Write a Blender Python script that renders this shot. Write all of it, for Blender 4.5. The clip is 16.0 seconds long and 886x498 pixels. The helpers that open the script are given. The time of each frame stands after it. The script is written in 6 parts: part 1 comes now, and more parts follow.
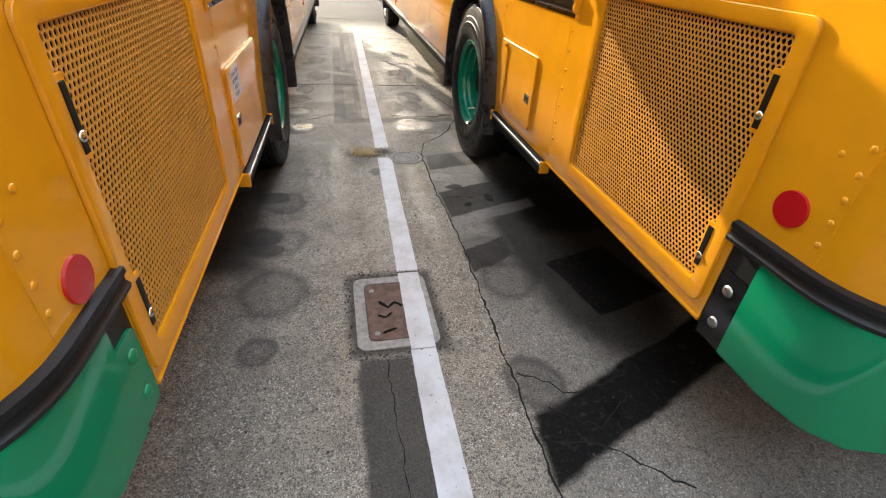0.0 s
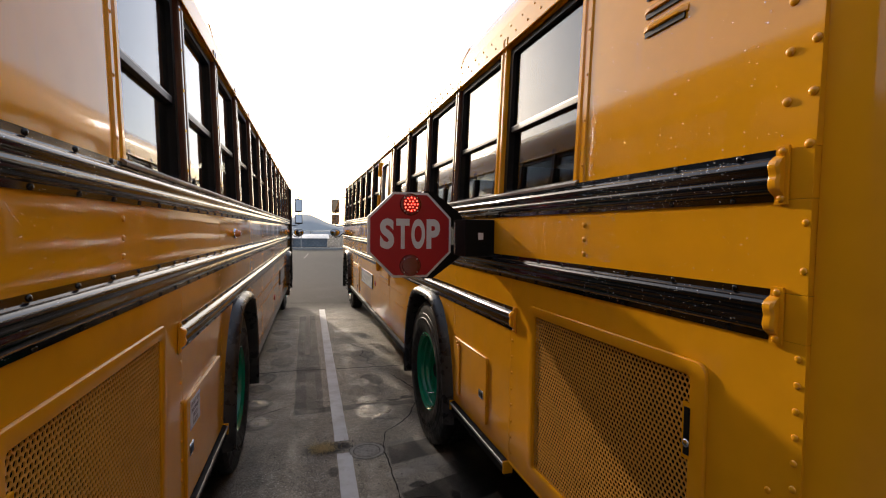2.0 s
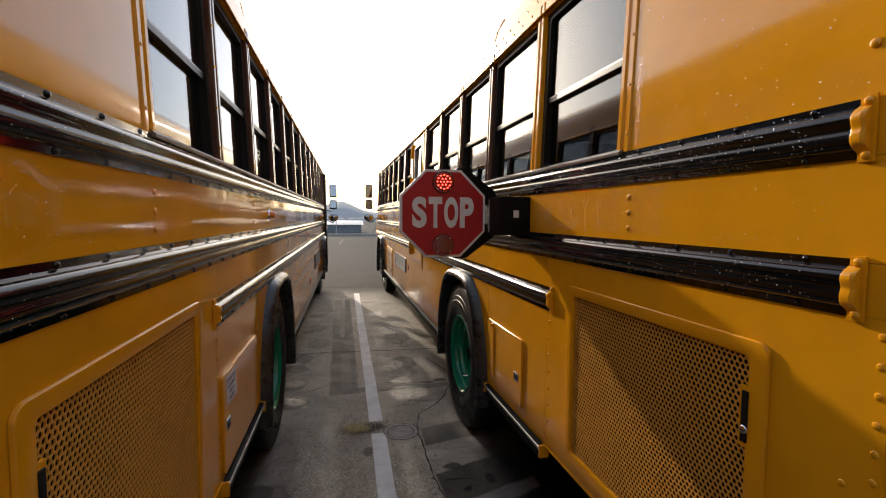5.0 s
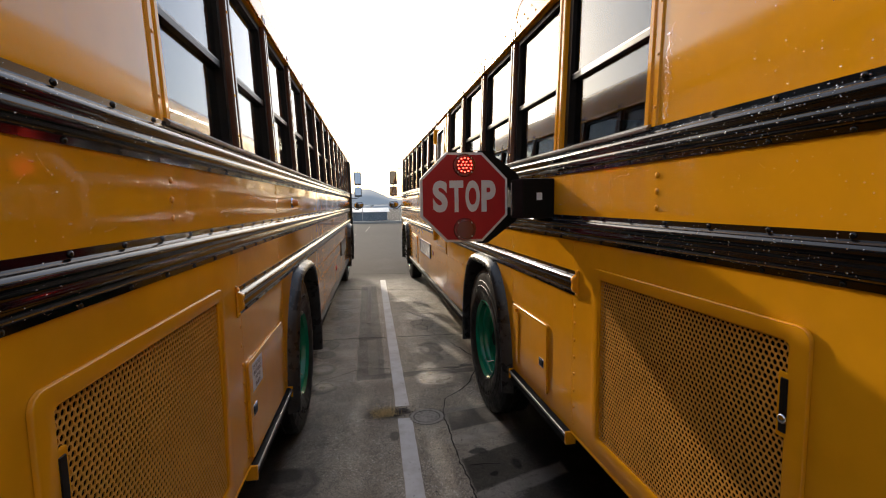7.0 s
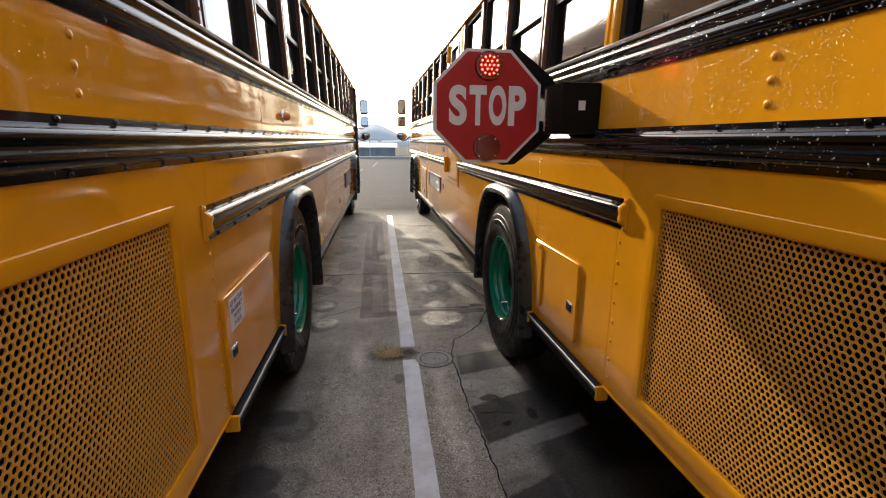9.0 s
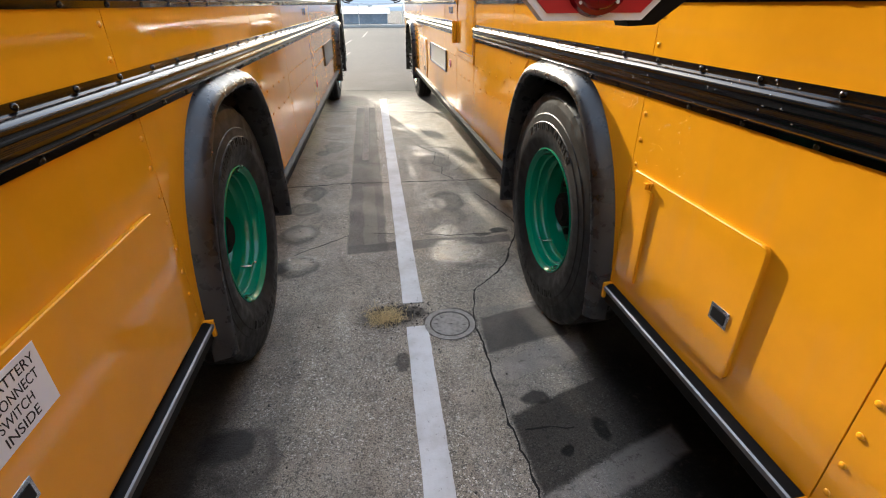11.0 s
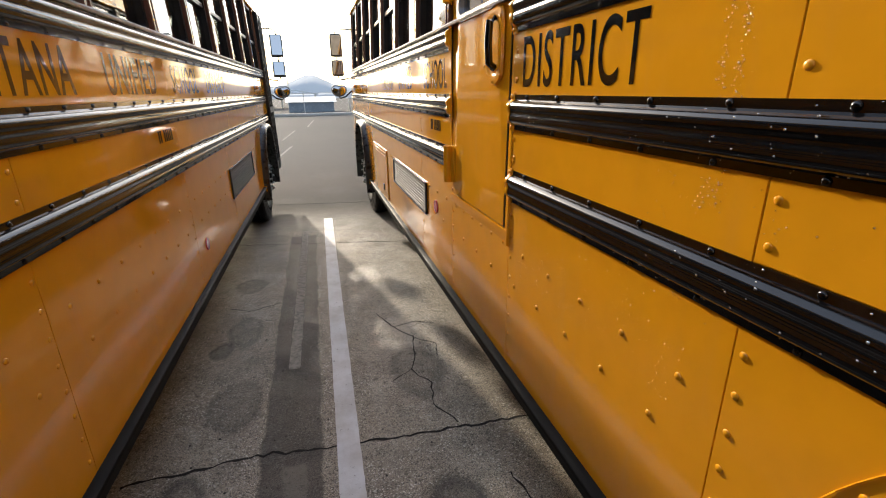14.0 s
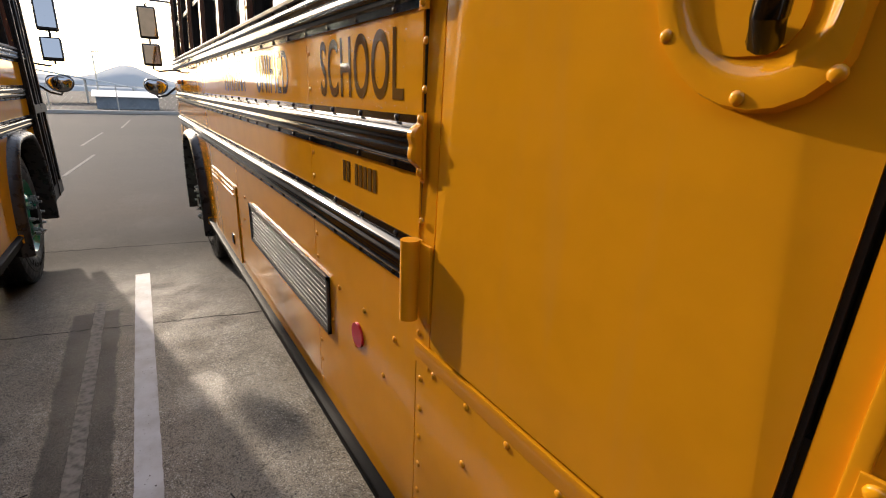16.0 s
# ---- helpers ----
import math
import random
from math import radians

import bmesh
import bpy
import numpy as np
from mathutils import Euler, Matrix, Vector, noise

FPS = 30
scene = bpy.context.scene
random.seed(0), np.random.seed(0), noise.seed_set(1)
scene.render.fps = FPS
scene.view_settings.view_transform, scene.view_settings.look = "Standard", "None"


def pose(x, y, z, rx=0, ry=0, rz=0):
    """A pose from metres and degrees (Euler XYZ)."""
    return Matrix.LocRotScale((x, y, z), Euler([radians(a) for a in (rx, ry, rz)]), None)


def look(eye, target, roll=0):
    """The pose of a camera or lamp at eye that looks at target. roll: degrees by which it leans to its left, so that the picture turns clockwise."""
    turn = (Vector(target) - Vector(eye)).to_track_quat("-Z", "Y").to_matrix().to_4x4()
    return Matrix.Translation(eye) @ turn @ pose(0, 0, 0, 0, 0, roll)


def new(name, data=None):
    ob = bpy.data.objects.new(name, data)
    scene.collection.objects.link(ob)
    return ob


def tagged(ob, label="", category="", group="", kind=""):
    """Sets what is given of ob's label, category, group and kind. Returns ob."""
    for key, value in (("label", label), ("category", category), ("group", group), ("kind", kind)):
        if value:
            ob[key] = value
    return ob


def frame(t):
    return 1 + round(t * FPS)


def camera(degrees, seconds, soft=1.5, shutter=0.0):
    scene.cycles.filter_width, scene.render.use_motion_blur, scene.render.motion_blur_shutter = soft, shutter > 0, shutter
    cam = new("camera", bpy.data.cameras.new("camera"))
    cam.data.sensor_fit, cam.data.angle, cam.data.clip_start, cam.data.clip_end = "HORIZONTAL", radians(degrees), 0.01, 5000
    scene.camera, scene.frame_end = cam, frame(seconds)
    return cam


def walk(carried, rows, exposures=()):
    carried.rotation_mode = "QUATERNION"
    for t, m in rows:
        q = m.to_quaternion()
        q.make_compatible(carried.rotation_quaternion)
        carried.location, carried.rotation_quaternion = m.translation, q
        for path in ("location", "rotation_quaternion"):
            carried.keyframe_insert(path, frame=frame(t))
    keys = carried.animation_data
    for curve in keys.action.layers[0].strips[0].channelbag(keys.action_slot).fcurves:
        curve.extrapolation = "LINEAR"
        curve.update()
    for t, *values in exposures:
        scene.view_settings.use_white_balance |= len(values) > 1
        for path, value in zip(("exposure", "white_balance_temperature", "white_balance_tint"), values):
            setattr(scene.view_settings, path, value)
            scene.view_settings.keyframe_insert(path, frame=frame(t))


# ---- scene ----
cam = camera(87.3, 16.0, soft=1.1)
PATH = [
    (0, (-0.017, 0.026, 1.362), (0.383, 1.647, 0.261), 3.6),
    (0.5, (0.056, -0.024, 1.383), (0.593, 1.615, 0.371), 0.1),
    (1, (0.063, -0.04, 1.433), (0.761, 1.664, 0.652), -0.9),
    (1.5, (0.031, -0.027, 1.536), (0.733, 1.82, 1.228), -0.5),
    (2, (0.005, -0.006, 1.592), (0.589, 1.905, 1.512), 0.7),
    (2.5, (0.01, 0.008, 1.603), (0.569, 1.928, 1.584), 1.9),
    (3, (0.009, 0.013, 1.595), (0.53, 1.944, 1.584), 2.0),
    (3.5, (0.007, 0.016, 1.589), (0.504, 1.953, 1.57), 2.0),
    (4, (0.013, 0.016, 1.576), (0.5, 1.955, 1.522), 1.6),
    (4.5, (0.015, 0.033, 1.56), (0.49, 1.973, 1.457), 0.9),
    (7, (0.049, 0.083, 1.545), (0.383, 2.045, 1.344), -0.9),
    (7.5, (0.042, 0.09, 1.545), (0.368, 2.052, 1.337), -0.6),
    (8, (0.052, 0.124, 1.529), (0.362, 2.088, 1.311), -0.1),
    (8.5, (0.078, 0.206, 1.466), (0.355, 2.16, 1.141), -0.2),
    (9, (0.075, 0.436, 1.437), (0.37, 2.36, 0.979), 0.4),
    (9.5, (0.146, 0.668, 1.414), (0.467, 2.57, 0.887), 0.4),
    (9.7, (0.196, 0.792, 1.401), (0.45, 2.667, 0.754), -0.6),
    (11.8, (0.119, 1.994, 1.371), (0.476, 3.715, 0.415), -1.2),
    (12, (0.122, 2.15, 1.381), (0.547, 3.855, 0.426), -1.9),
    (12.5, (0.205, 2.515, 1.412), (0.634, 4.234, 0.486), -5.0),
    (13, (0.179, 2.876, 1.476), (0.714, 4.652, 0.728), -1.3),
    (13.5, (0.252, 3.273, 1.5), (0.79, 5.08, 0.834), -1.0),
    (14, (0.308, 3.616, 1.498), (0.802, 5.442, 0.849), -0.9),
    (14.5, (0.284, 4.019, 1.536), (0.84, 5.835, 0.911), 0.9),
    (15, (0.388, 4.39, 1.519), (0.942, 6.195, 0.86), -0.7),
    (15.5, (0.392, 4.717, 1.523), (1.186, 6.432, 0.869), 0.2),
    (16, (0.49, 4.989, 1.512), (1.542, 6.574, 0.894), 2.4),
]
walk(cam, [(t, look(eye, target, roll)) for t, eye, target, roll in PATH],
     [(0.0, 2.95, 6400, 6), (0.5, 2.78, 6400, 6), (1.0, 2.65, 6400, 6), (1.6, 1.57, 6500, 10), (2.4, 0.96, 6600, 13), (4.7, 1.13, 6550, 11), (7.0, 1.25, 6500, 10), (8.4, 1.37, 6450, 10), (9.0, 1.85, 6350, 9),
      (9.7, 2.28, 6250, 7), (12.0, 2.72, 6050, 6), (12.5, 2.76, 6050, 7), (13.5, 2.05, 6250, 8), (14.5, 1.85, 6350, 10), (15.5, 1.85, 6400, 11), (16.0, 1.57, 6500, 13)])

# ---- light ----
SUN_AZ, SUN_EL = 12.7, 19.5          # degrees from +y towards -x, and above the ground
world = bpy.data.worlds.new("world")
scene.world = world
world.use_nodes = True
wn = world.node_tree
sky = wn.nodes.new("ShaderNodeTexSky")
sky.sky_type, sky.sun_disc = "NISHITA", False
sky.sun_elevation, sky.sun_rotation = radians(SUN_EL), radians(-SUN_AZ)
sky.air_density, sky.dust_density, sky.ozone_density, sky.altitude = 1.0, 2.2, 1.0, 200
haze = wn.nodes.new("ShaderNodeMix")               # a bright even veil of morning haze over the clear sky
haze.data_type = "RGBA"
haze.inputs[0].default_value = 0.45
haze.inputs[7].default_value = (2.7, 2.95, 3.35, 1)
wn.links.new(sky.outputs[0], haze.inputs[6])
wn.links.new(haze.outputs[2], wn.nodes["Background"].inputs[0])
wn.nodes["Background"].inputs[1].default_value = 0.15
sun = new("sun", bpy.data.lights.new("sun", "SUN"))
sun.data.energy, sun.data.angle, sun.data.color = 1.55, radians(1.0), (1.0, 0.86, 0.68)
sun.matrix_basis = look((0, 0, 0), (math.sin(radians(SUN_AZ)), -math.cos(radians(SUN_AZ)), -math.tan(radians(SUN_EL))))

# ---- materials ----


class Mat:
    """A node material and short ways to add nodes to it."""

    def __init__(self, name, colour=(0.5, 0.5, 0.5), rough=0.5, metal=0.0, coat=0.0, coat_rough=0.05, spec=0.5):
        self.mat = bpy.data.materials.new(name)
        self.mat.use_nodes = True
        self.t = self.mat.node_tree
        self.b = self.t.nodes["Principled BSDF"]
        self.put("Base Color", (*colour, 1))
        self.put("Roughness", rough)
        self.put("Metallic", metal)
        self.put("Coat Weight", coat)
        self.put("Coat Roughness", coat_rough)
        self.put("Specular IOR Level", spec)

    def put(self, key, value):
        if isinstance(value, bpy.types.NodeSocket):
            self.t.links.new(value, self.b.inputs[key])
        else:
            self.b.inputs[key].default_value = value

    def node(self, kind, ins=(), operation="", interpolation_type="", data_type="", blend_type=""):
        n = self.t.nodes.new(kind)
        if operation:
            n.operation = operation
        if interpolation_type:
            n.interpolation_type = interpolation_type
        if data_type:
            n.data_type = data_type
        if blend_type:
            n.blend_type = blend_type
        for k, v in (ins.items() if isinstance(ins, dict) else enumerate(ins)):
            if isinstance(v, bpy.types.NodeSocket):
                self.t.links.new(v, n.inputs[k])
            elif v is not None:
                n.inputs[k].default_value = v
        return n

    def where(self):
        return self.node("ShaderNodeTexCoord").outputs["Object"]

    def noise(self, scale, detail=4, rough=0.55, at=None, stretch=None):
        at = at or self.where()
        if stretch:
            at = self.node("ShaderNodeMapping", {"Vector": at, "Scale": stretch}).outputs[0]
        return self.node("ShaderNodeTexNoise", {"Vector": at, "Scale": scale, "Detail": detail, "Roughness": rough}).outputs["Fac"]

    def ramp(self, fac, a, b, lo=0.0, hi=1.0):
        """Maps fac from a..b to lo..hi, smoothly."""
        return self.node("ShaderNodeMapRange", {0: fac, 1: a, 2: b, 3: lo, 4: hi}, interpolation_type="SMOOTHSTEP").outputs[0]

    def math(self, op, a, b=None):
        return self.node("ShaderNodeMath", (a, b), operation=op).outputs[0]

    def mix(self, fac, a, b, mode="MIX"):
        a = (*a, 1) if isinstance(a, tuple) else a
        b = (*b, 1) if isinstance(b, tuple) else b
        return self.node("ShaderNodeMix", {"Factor": fac, 6: a, 7: b}, data_type="RGBA", blend_type=mode).outputs[2]

    def bump(self, height, strength, distance, key="Normal"):
        self.put(key, self.node("ShaderNodeBump", {"Height": height, "Strength": strength, "Distance": distance}).outputs[0])


def paint(name, colour, dirt=0.35, wave=1.0, rough=0.35, ior=1.54, haze=(0.05, 0.12)):
    """Glossy vehicle enamel: slightly wavy sheet metal, faint dust."""
    m = Mat(name, colour, rough, coat=1.0, coat_rough=0.03, spec=0.0)
    m.put("Coat IOR", ior)
    grain = m.noise(9, 5)
    streak = m.noise(14, 3, stretch=(1, 1, 0.12))
    dark = tuple(c * 0.94 for c in colour)
    c = m.mix(m.ramp(grain, 0.35, 0.7), colour, dark)
    c = m.mix(m.ramp(streak, 0.55, 0.8, 0.0, dirt * 0.4), c, tuple(0.7 * a + 0.08 for a in colour))
    m.put("Base Color", c)
    m.put("Coat Roughness", m.ramp(m.noise(5, 4), 0.3, 0.8, *haze))
    if wave:
        m.bump(m.noise(1.7, 1, 0.3, stretch=(1, 0.5, 1.0)), 0.5 * wave, 0.016, "Coat Normal")
    return m.mat


def metal(name, colour, rough, speck=0.3):
    m = Mat(name, colour, rough, 1.0)
    m.put("Roughness", m.ramp(m.noise(30, 4), 0.3, 0.75, max(0.03, rough - 0.1), rough + speck * 0.4))
    m.put("Base Color", m.mix(m.ramp(m.noise(12, 5), 0.5, 0.8), colour, tuple(c * 0.6 for c in colour)))
    return m.mat


def plain(name, colour, rough=0.5, coat=0.0, vary=0.25, scale=18, bump=0.0, spec=0.4):
    m = Mat(name, colour, rough, coat=coat, spec=spec)
    m.put("Base Color", m.mix(m.ramp(m.noise(scale, 5), 0.35, 0.75), colour, tuple(c * (1 - vary) for c in colour)))
    if bump:
        m.bump(m.noise(scale * 8, 3), 0.6, bump)
    return m.mat


def glass(name, tint, extra=0.0, rough=0.012):
    m = Mat(name)
    clear = m.node("ShaderNodeBsdfTransparent", ((*tint, 1),)).outputs[0]
    shine = m.node("ShaderNodeBsdfGlossy", {"Color": (0.95, 0.97, 1, 1), "Roughness": rough}).outputs[0]
    f = m.math("POWER", m.node("ShaderNodeLayerWeight", {"Blend": 0.5}).outputs["Facing"], 4.5)
    f = m.math("MINIMUM", m.math("ADD", f, 0.06 + extra), 1.0)
    out = m.node("ShaderNodeMixShader", (f, clear, shine)).outputs[0]
    m.t.links.new(out, m.t.nodes["Material Output"].inputs[0])
    return m.mat


def rubber():
    m = Mat("tyre rubber", (0.022, 0.022, 0.023), 0.5, spec=0.25)
    dust = m.ramp(m.noise(6, 6, 0.65), 0.45, 0.75, 0.0, 0.5)
    m.put("Base Color", m.mix(dust, (0.010, 0.0098, 0.0098), (0.042, 0.039, 0.036)))
    m.put("Roughness", m.ramp(m.noise(20, 4), 0.3, 0.7, 0.38, 0.62))
    m.bump(m.noise(160, 3), 0.3, 0.002)
    return m.mat


def weathered():
    m = Mat("weathered black fender rubber", (0.014, 0.0135, 0.015), 0.36, spec=0.3)
    blotch = m.ramp(m.noise(13, 5, 0.62), 0.37, 0.44)
    m.put("Base Color", m.mix(blotch, (0.008, 0.0075, 0.008), m.mix(m.ramp(m.noise(4, 4), 0.35, 0.7), (0.014, 0.0134, 0.0145), (0.044, 0.042, 0.042))))
    m.put("Roughness", m.ramp(m.noise(16, 5), 0.35, 0.7, 0.24, 0.42))
    m.put("Specular IOR Level", 0.45)
    m.bump(m.noise(140, 3), 0.3, 0.0012)
    return m.mat


YELLOW = paint("bus yellow enamel", (0.77, 0.334, 0.009))
YELLOW_TRIM = paint("yellow trim enamel", (0.78, 0.331, 0.009), wave=0.0)
RAIL_DULL = plain("dull black skirt rail", (0.008, 0.0075, 0.007), 0.6, spec=0.1)
# darker wheel green: the shade of the deep dish is in the colour
SHADED_GREEN = plain("wheel disc green with recess shade", (0.006, 0.075, 0.042), 0.55, vary=0.5, spec=0.25)
BLACK = paint("black rail enamel", (0.003, 0.003, 0.0035), dirt=0.0, wave=0.0, rough=0.3, ior=1.47, haze=(0.08, 0.16))
GREEN = paint("green enamel", (0.005, 0.24, 0.10), wave=0.4)
WHEEL_GREEN = paint("green wheel enamel", (0.004, 0.20, 0.105), wave=0.0, ior=1.45)
RUBBER = rubber()
GASKET = plain("black rubber gasket", (0.010, 0.010, 0.011), 0.4, bump=0.001)
FLARE = weathered()
DARK = plain("grimy underbody", (0.009, 0.008, 0.007), 0.85, bump=0.003, spec=0.1)
CHROME = metal("worn bright metal", (0.72, 0.72, 0.72), 0.18)
STEEL = metal("dull steel", (0.45, 0.44, 0.42), 0.35)
ALU = metal("aluminium frame", (0.25, 0.24, 0.24), 0.4)
FRAME = plain("black window frame", (0.010, 0.0095, 0.010), 0.35, spec=0.25)
GLASS = glass("tinted window glass", (0.42, 0.45, 0.46), 0.02)
CLEAR = glass("windscreen glass", (0.85, 0.88, 0.88))
MIRROR = Mat("mirror glass", (0.46, 0.46, 0.45), 0.03, 1.0).mat
RED = plain("red reflector", (0.52, 0.008, 0.012), 0.25, coat=0.6, vary=0.1)
SIGN_RED = plain("red reflective sheeting", (0.42, 0.012, 0.018), 0.45, vary=0.12, scale=5)
SIGN_WHITE = plain("white reflective sheeting", (0.72, 0.72, 0.74), 0.5, vary=0.08)
AMBER = plain("amber lens", (0.75, 0.22, 0.01), 0.2, coat=0.8, vary=0.1)
# glare at grazing angles is put into this lightened letter colour
GLARE_TEXT = paint("black lettering with glare mixed in", (0.12, 0.060, 0.014), dirt=0.2, wave=1.0)
BLACK_PAINT_TEXT = paint("black lettering enamel", (0.006, 0.006, 0.006), dirt=0.0, wave=1.0, ior=1.58)
WHITE_LABEL = plain("white printed label", (0.74, 0.74, 0.76), 0.5, vary=0.06)
SEAT = plain("dark green seat vinyl", (0.02, 0.06, 0.045), 0.5)
INSIDE = plain("interior panel", (0.35, 0.35, 0.33), 0.6)
LAMP_OFF = plain("unlit red lamp lens", (0.16, 0.004, 0.008), 0.15, coat=1.0, vary=0.2)
LED = Mat("lit red diode", (0.6, 0.02, 0.02), 0.3)
LED.put("Emission Color", (1.0, 0.05, 0.03, 1))
LED.put("Emission Strength", 4.0)
LED_RING = Mat("glowing red lens", (0.22, 0.006, 0.008), 0.3)
LED_RING.put("Emission Color", (1.0, 0.01, 0.01, 1))
LED_RING.put("Emission Strength", 0.012)
SLAT = plain("grey metal vent slat", (0.085, 0.080, 0.075), 0.45, spec=0.4)
# window posts seen against the light, their shade put into the enamel colour
SHADED_PILLAR = paint("dark maroon-brown pillar enamel, shade mixed in", (0.10, 0.042, 0.028), wave=0.0, ior=1.45)
SHEET = plain("dusty yellow perforated steel", (0.66, 0.31, 0.045), 0.5, vary=0.12, scale=6, spec=0.35)

# ---- mesh helpers ----


def finish(bm, name, mat, smooth=40):
    bmesh.ops.recalc_face_normals(bm, faces=bm.faces[:])
    me = bpy.data.meshes.new(name)
    bm.to_mesh(me)
    bm.free()
    me.materials.append(mat)
    me.shade_smooth()
    me.set_sharp_from_angle(angle=radians(smooth))
    weigh(me, math.cos(radians(smooth)))
    return me


def weigh(me, limit):
    """Normals weighted by area, so that broad faces stay flat beside their rounded edges."""
    fan = [[] for _ in me.vertices]
    flat = [(p.normal.copy(), p.area) for p in me.polygons]
    for p in me.polygons:
        for v in p.vertices:
            fan[v].append(p.index)
    out = [None] * len(me.loops)
    for p in me.polygons:
        n0 = flat[p.index][0]
        for li, v in zip(p.loop_indices, p.vertices):
            n = Vector((0, 0, 0))
            for q in fan[v]:
                m, area = flat[q]
                if m.dot(n0) >= limit:
                    n += m * area
            out[li] = n.normalized() if n.length > 1e-12 else n0
    me.normals_split_custom_set(out)


def part(name, bm, mat, parent=None, label="", smooth=40, kind=""):
    """Links a bmesh as one mesh object, under its thing if one is given."""
    ob = new(name, finish(bm, name, mat, smooth))
    ob.parent = parent
    return tagged(ob, label, kind=kind)


def share(name, me, m, parent):
    """One more object on a mesh that is there already."""
    ob = new(name, me)
    ob.matrix_basis = m
    ob.parent = parent
    return ob


def hull(bm, verts, faces):
    v = [bm.verts.new(p) for p in verts]
    for f in faces:
        bm.faces.new([v[i] for i in f])
    return v


def box(bm, x0, x1, y0, y1, z0, z1, bevel=0.0):
    b = bmesh.new() if bevel else bm
    p = [(x, y, z) for x in (x0, x1) for y in (y0, y1) for z in (z0, z1)]
    hull(b, p, [(0, 1, 3, 2), (4, 6, 7, 5), (0, 4, 5, 1), (2, 3, 7, 6), (0, 2, 6, 4), (1, 5, 7, 3)])
    if bevel:
        bmesh.ops.bevel(b, geom=b.edges[:], offset=bevel, segments=2, affect="EDGES", profile=0.6)
        join(bm, b)


def join(bm, other):
    v = {a: bm.verts.new(a.co) for a in other.verts}
    for f in other.faces:
        bm.faces.new([v[a] for a in f.verts])
    other.free()


def loft(bm, rings, closed=True, caps=True):
    """Skins a list of rings, each a list of points."""
    vs = [[bm.verts.new(p) for p in r] for r in rings]
    n = len(rings[0])
    for a, b in zip(vs, vs[1:]):
        for i in range(n if closed else n - 1):
            j = (i + 1) % n
            bm.faces.new((a[i], a[j], b[j], b[i]))
    if caps and closed:
        bm.faces.new(vs[0][::-1])
        bm.faces.new(vs[-1])
    return vs


def along_y(bm, profile, y0, y1):
    """Extrudes a closed profile of (x, z) along y."""
    loft(bm, [[(x, y, z) for x, z in profile] for y in (y0, y1)])


def plate(bm, outline, x0, x1):
    """Extrudes a closed outline of (y, z) along x."""
    loft(bm, [[(x, y, z) for y, z in outline] for x in (x0, x1)])


def disc(bm, c, axis, r, h, n=16, r2=None, dome=0.0):
    """A stud or disc at c that stands h along the axis 'x', 'y' or 'z', with an optional dome."""
    r2 = r if r2 is None else r2
    rows = [(0.0, r), (h, r2)]
    if dome:
        rows += [(h + dome * 0.7, r2 * 0.7)]
    rings = []
    for d, q in rows:
        ring = []
        for i in range(n):
            a = 2 * math.pi * i / n
            p, s = q * math.cos(a), q * math.sin(a)
            o = {"x": (d, p, s), "y": (p, d, s), "z": (p, s, d)}[axis]
            ring.append((c[0] + o[0], c[1] + o[1], c[2] + o[2]))
        rings.append(ring)
    loft(bm, rings)


def tube(bm, pts, r, n=8):
    """A round bar along a list of points."""
    pts = [Vector(p) for p in pts]
    rings = []
    for i, p in enumerate(pts):
        d = (pts[min(i + 1, len(pts) - 1)] - pts[max(i - 1, 0)]).normalized()
        side = d.cross(Vector((0, 0, 1)) if abs(d.z) < 0.9 else Vector((1, 0, 0))).normalized()
        up = side.cross(d)
        rings.append([p + r * (math.cos(2 * math.pi * k / n) * side + math.sin(2 * math.pi * k / n) * up) for k in range(n)])
    loft(bm, rings)


def lathe(bm, profile, n=48, close=True):
    """Turns a closed profile of (x, r) about the x axis."""
    rings = []
    for k in range(n):
        a = 2 * math.pi * k / n
        rings.append([(x, r * math.cos(a), r * math.sin(a)) for x, r in profile])
    vs = [[bm.verts.new(p) for p in r] for r in rings]
    m = len(profile)
    for k in range(n):
        a, b = vs[k], vs[(k + 1) % n]
        for i in range(m if close else m - 1):
            j = (i + 1) % m
            bm.faces.new((a[i], a[j], b[j], b[i]))


def rounded(y0, y1, z0, z1, r, n=4):
    """The outline of a rectangle with round corners, as (y, z)."""
    out = []
    for cy, cz, a0 in ((y1 - r, z1 - r, 0), (y0 + r, z1 - r, 90), (y0 + r, z0 + r, 180), (y1 - r, z0 + r, 270)):
        for i in range(n + 1):
            a = radians(a0 + 90 * i / n)
            out.append((cy + r * math.cos(a), cz + r * math.sin(a)))
    return out


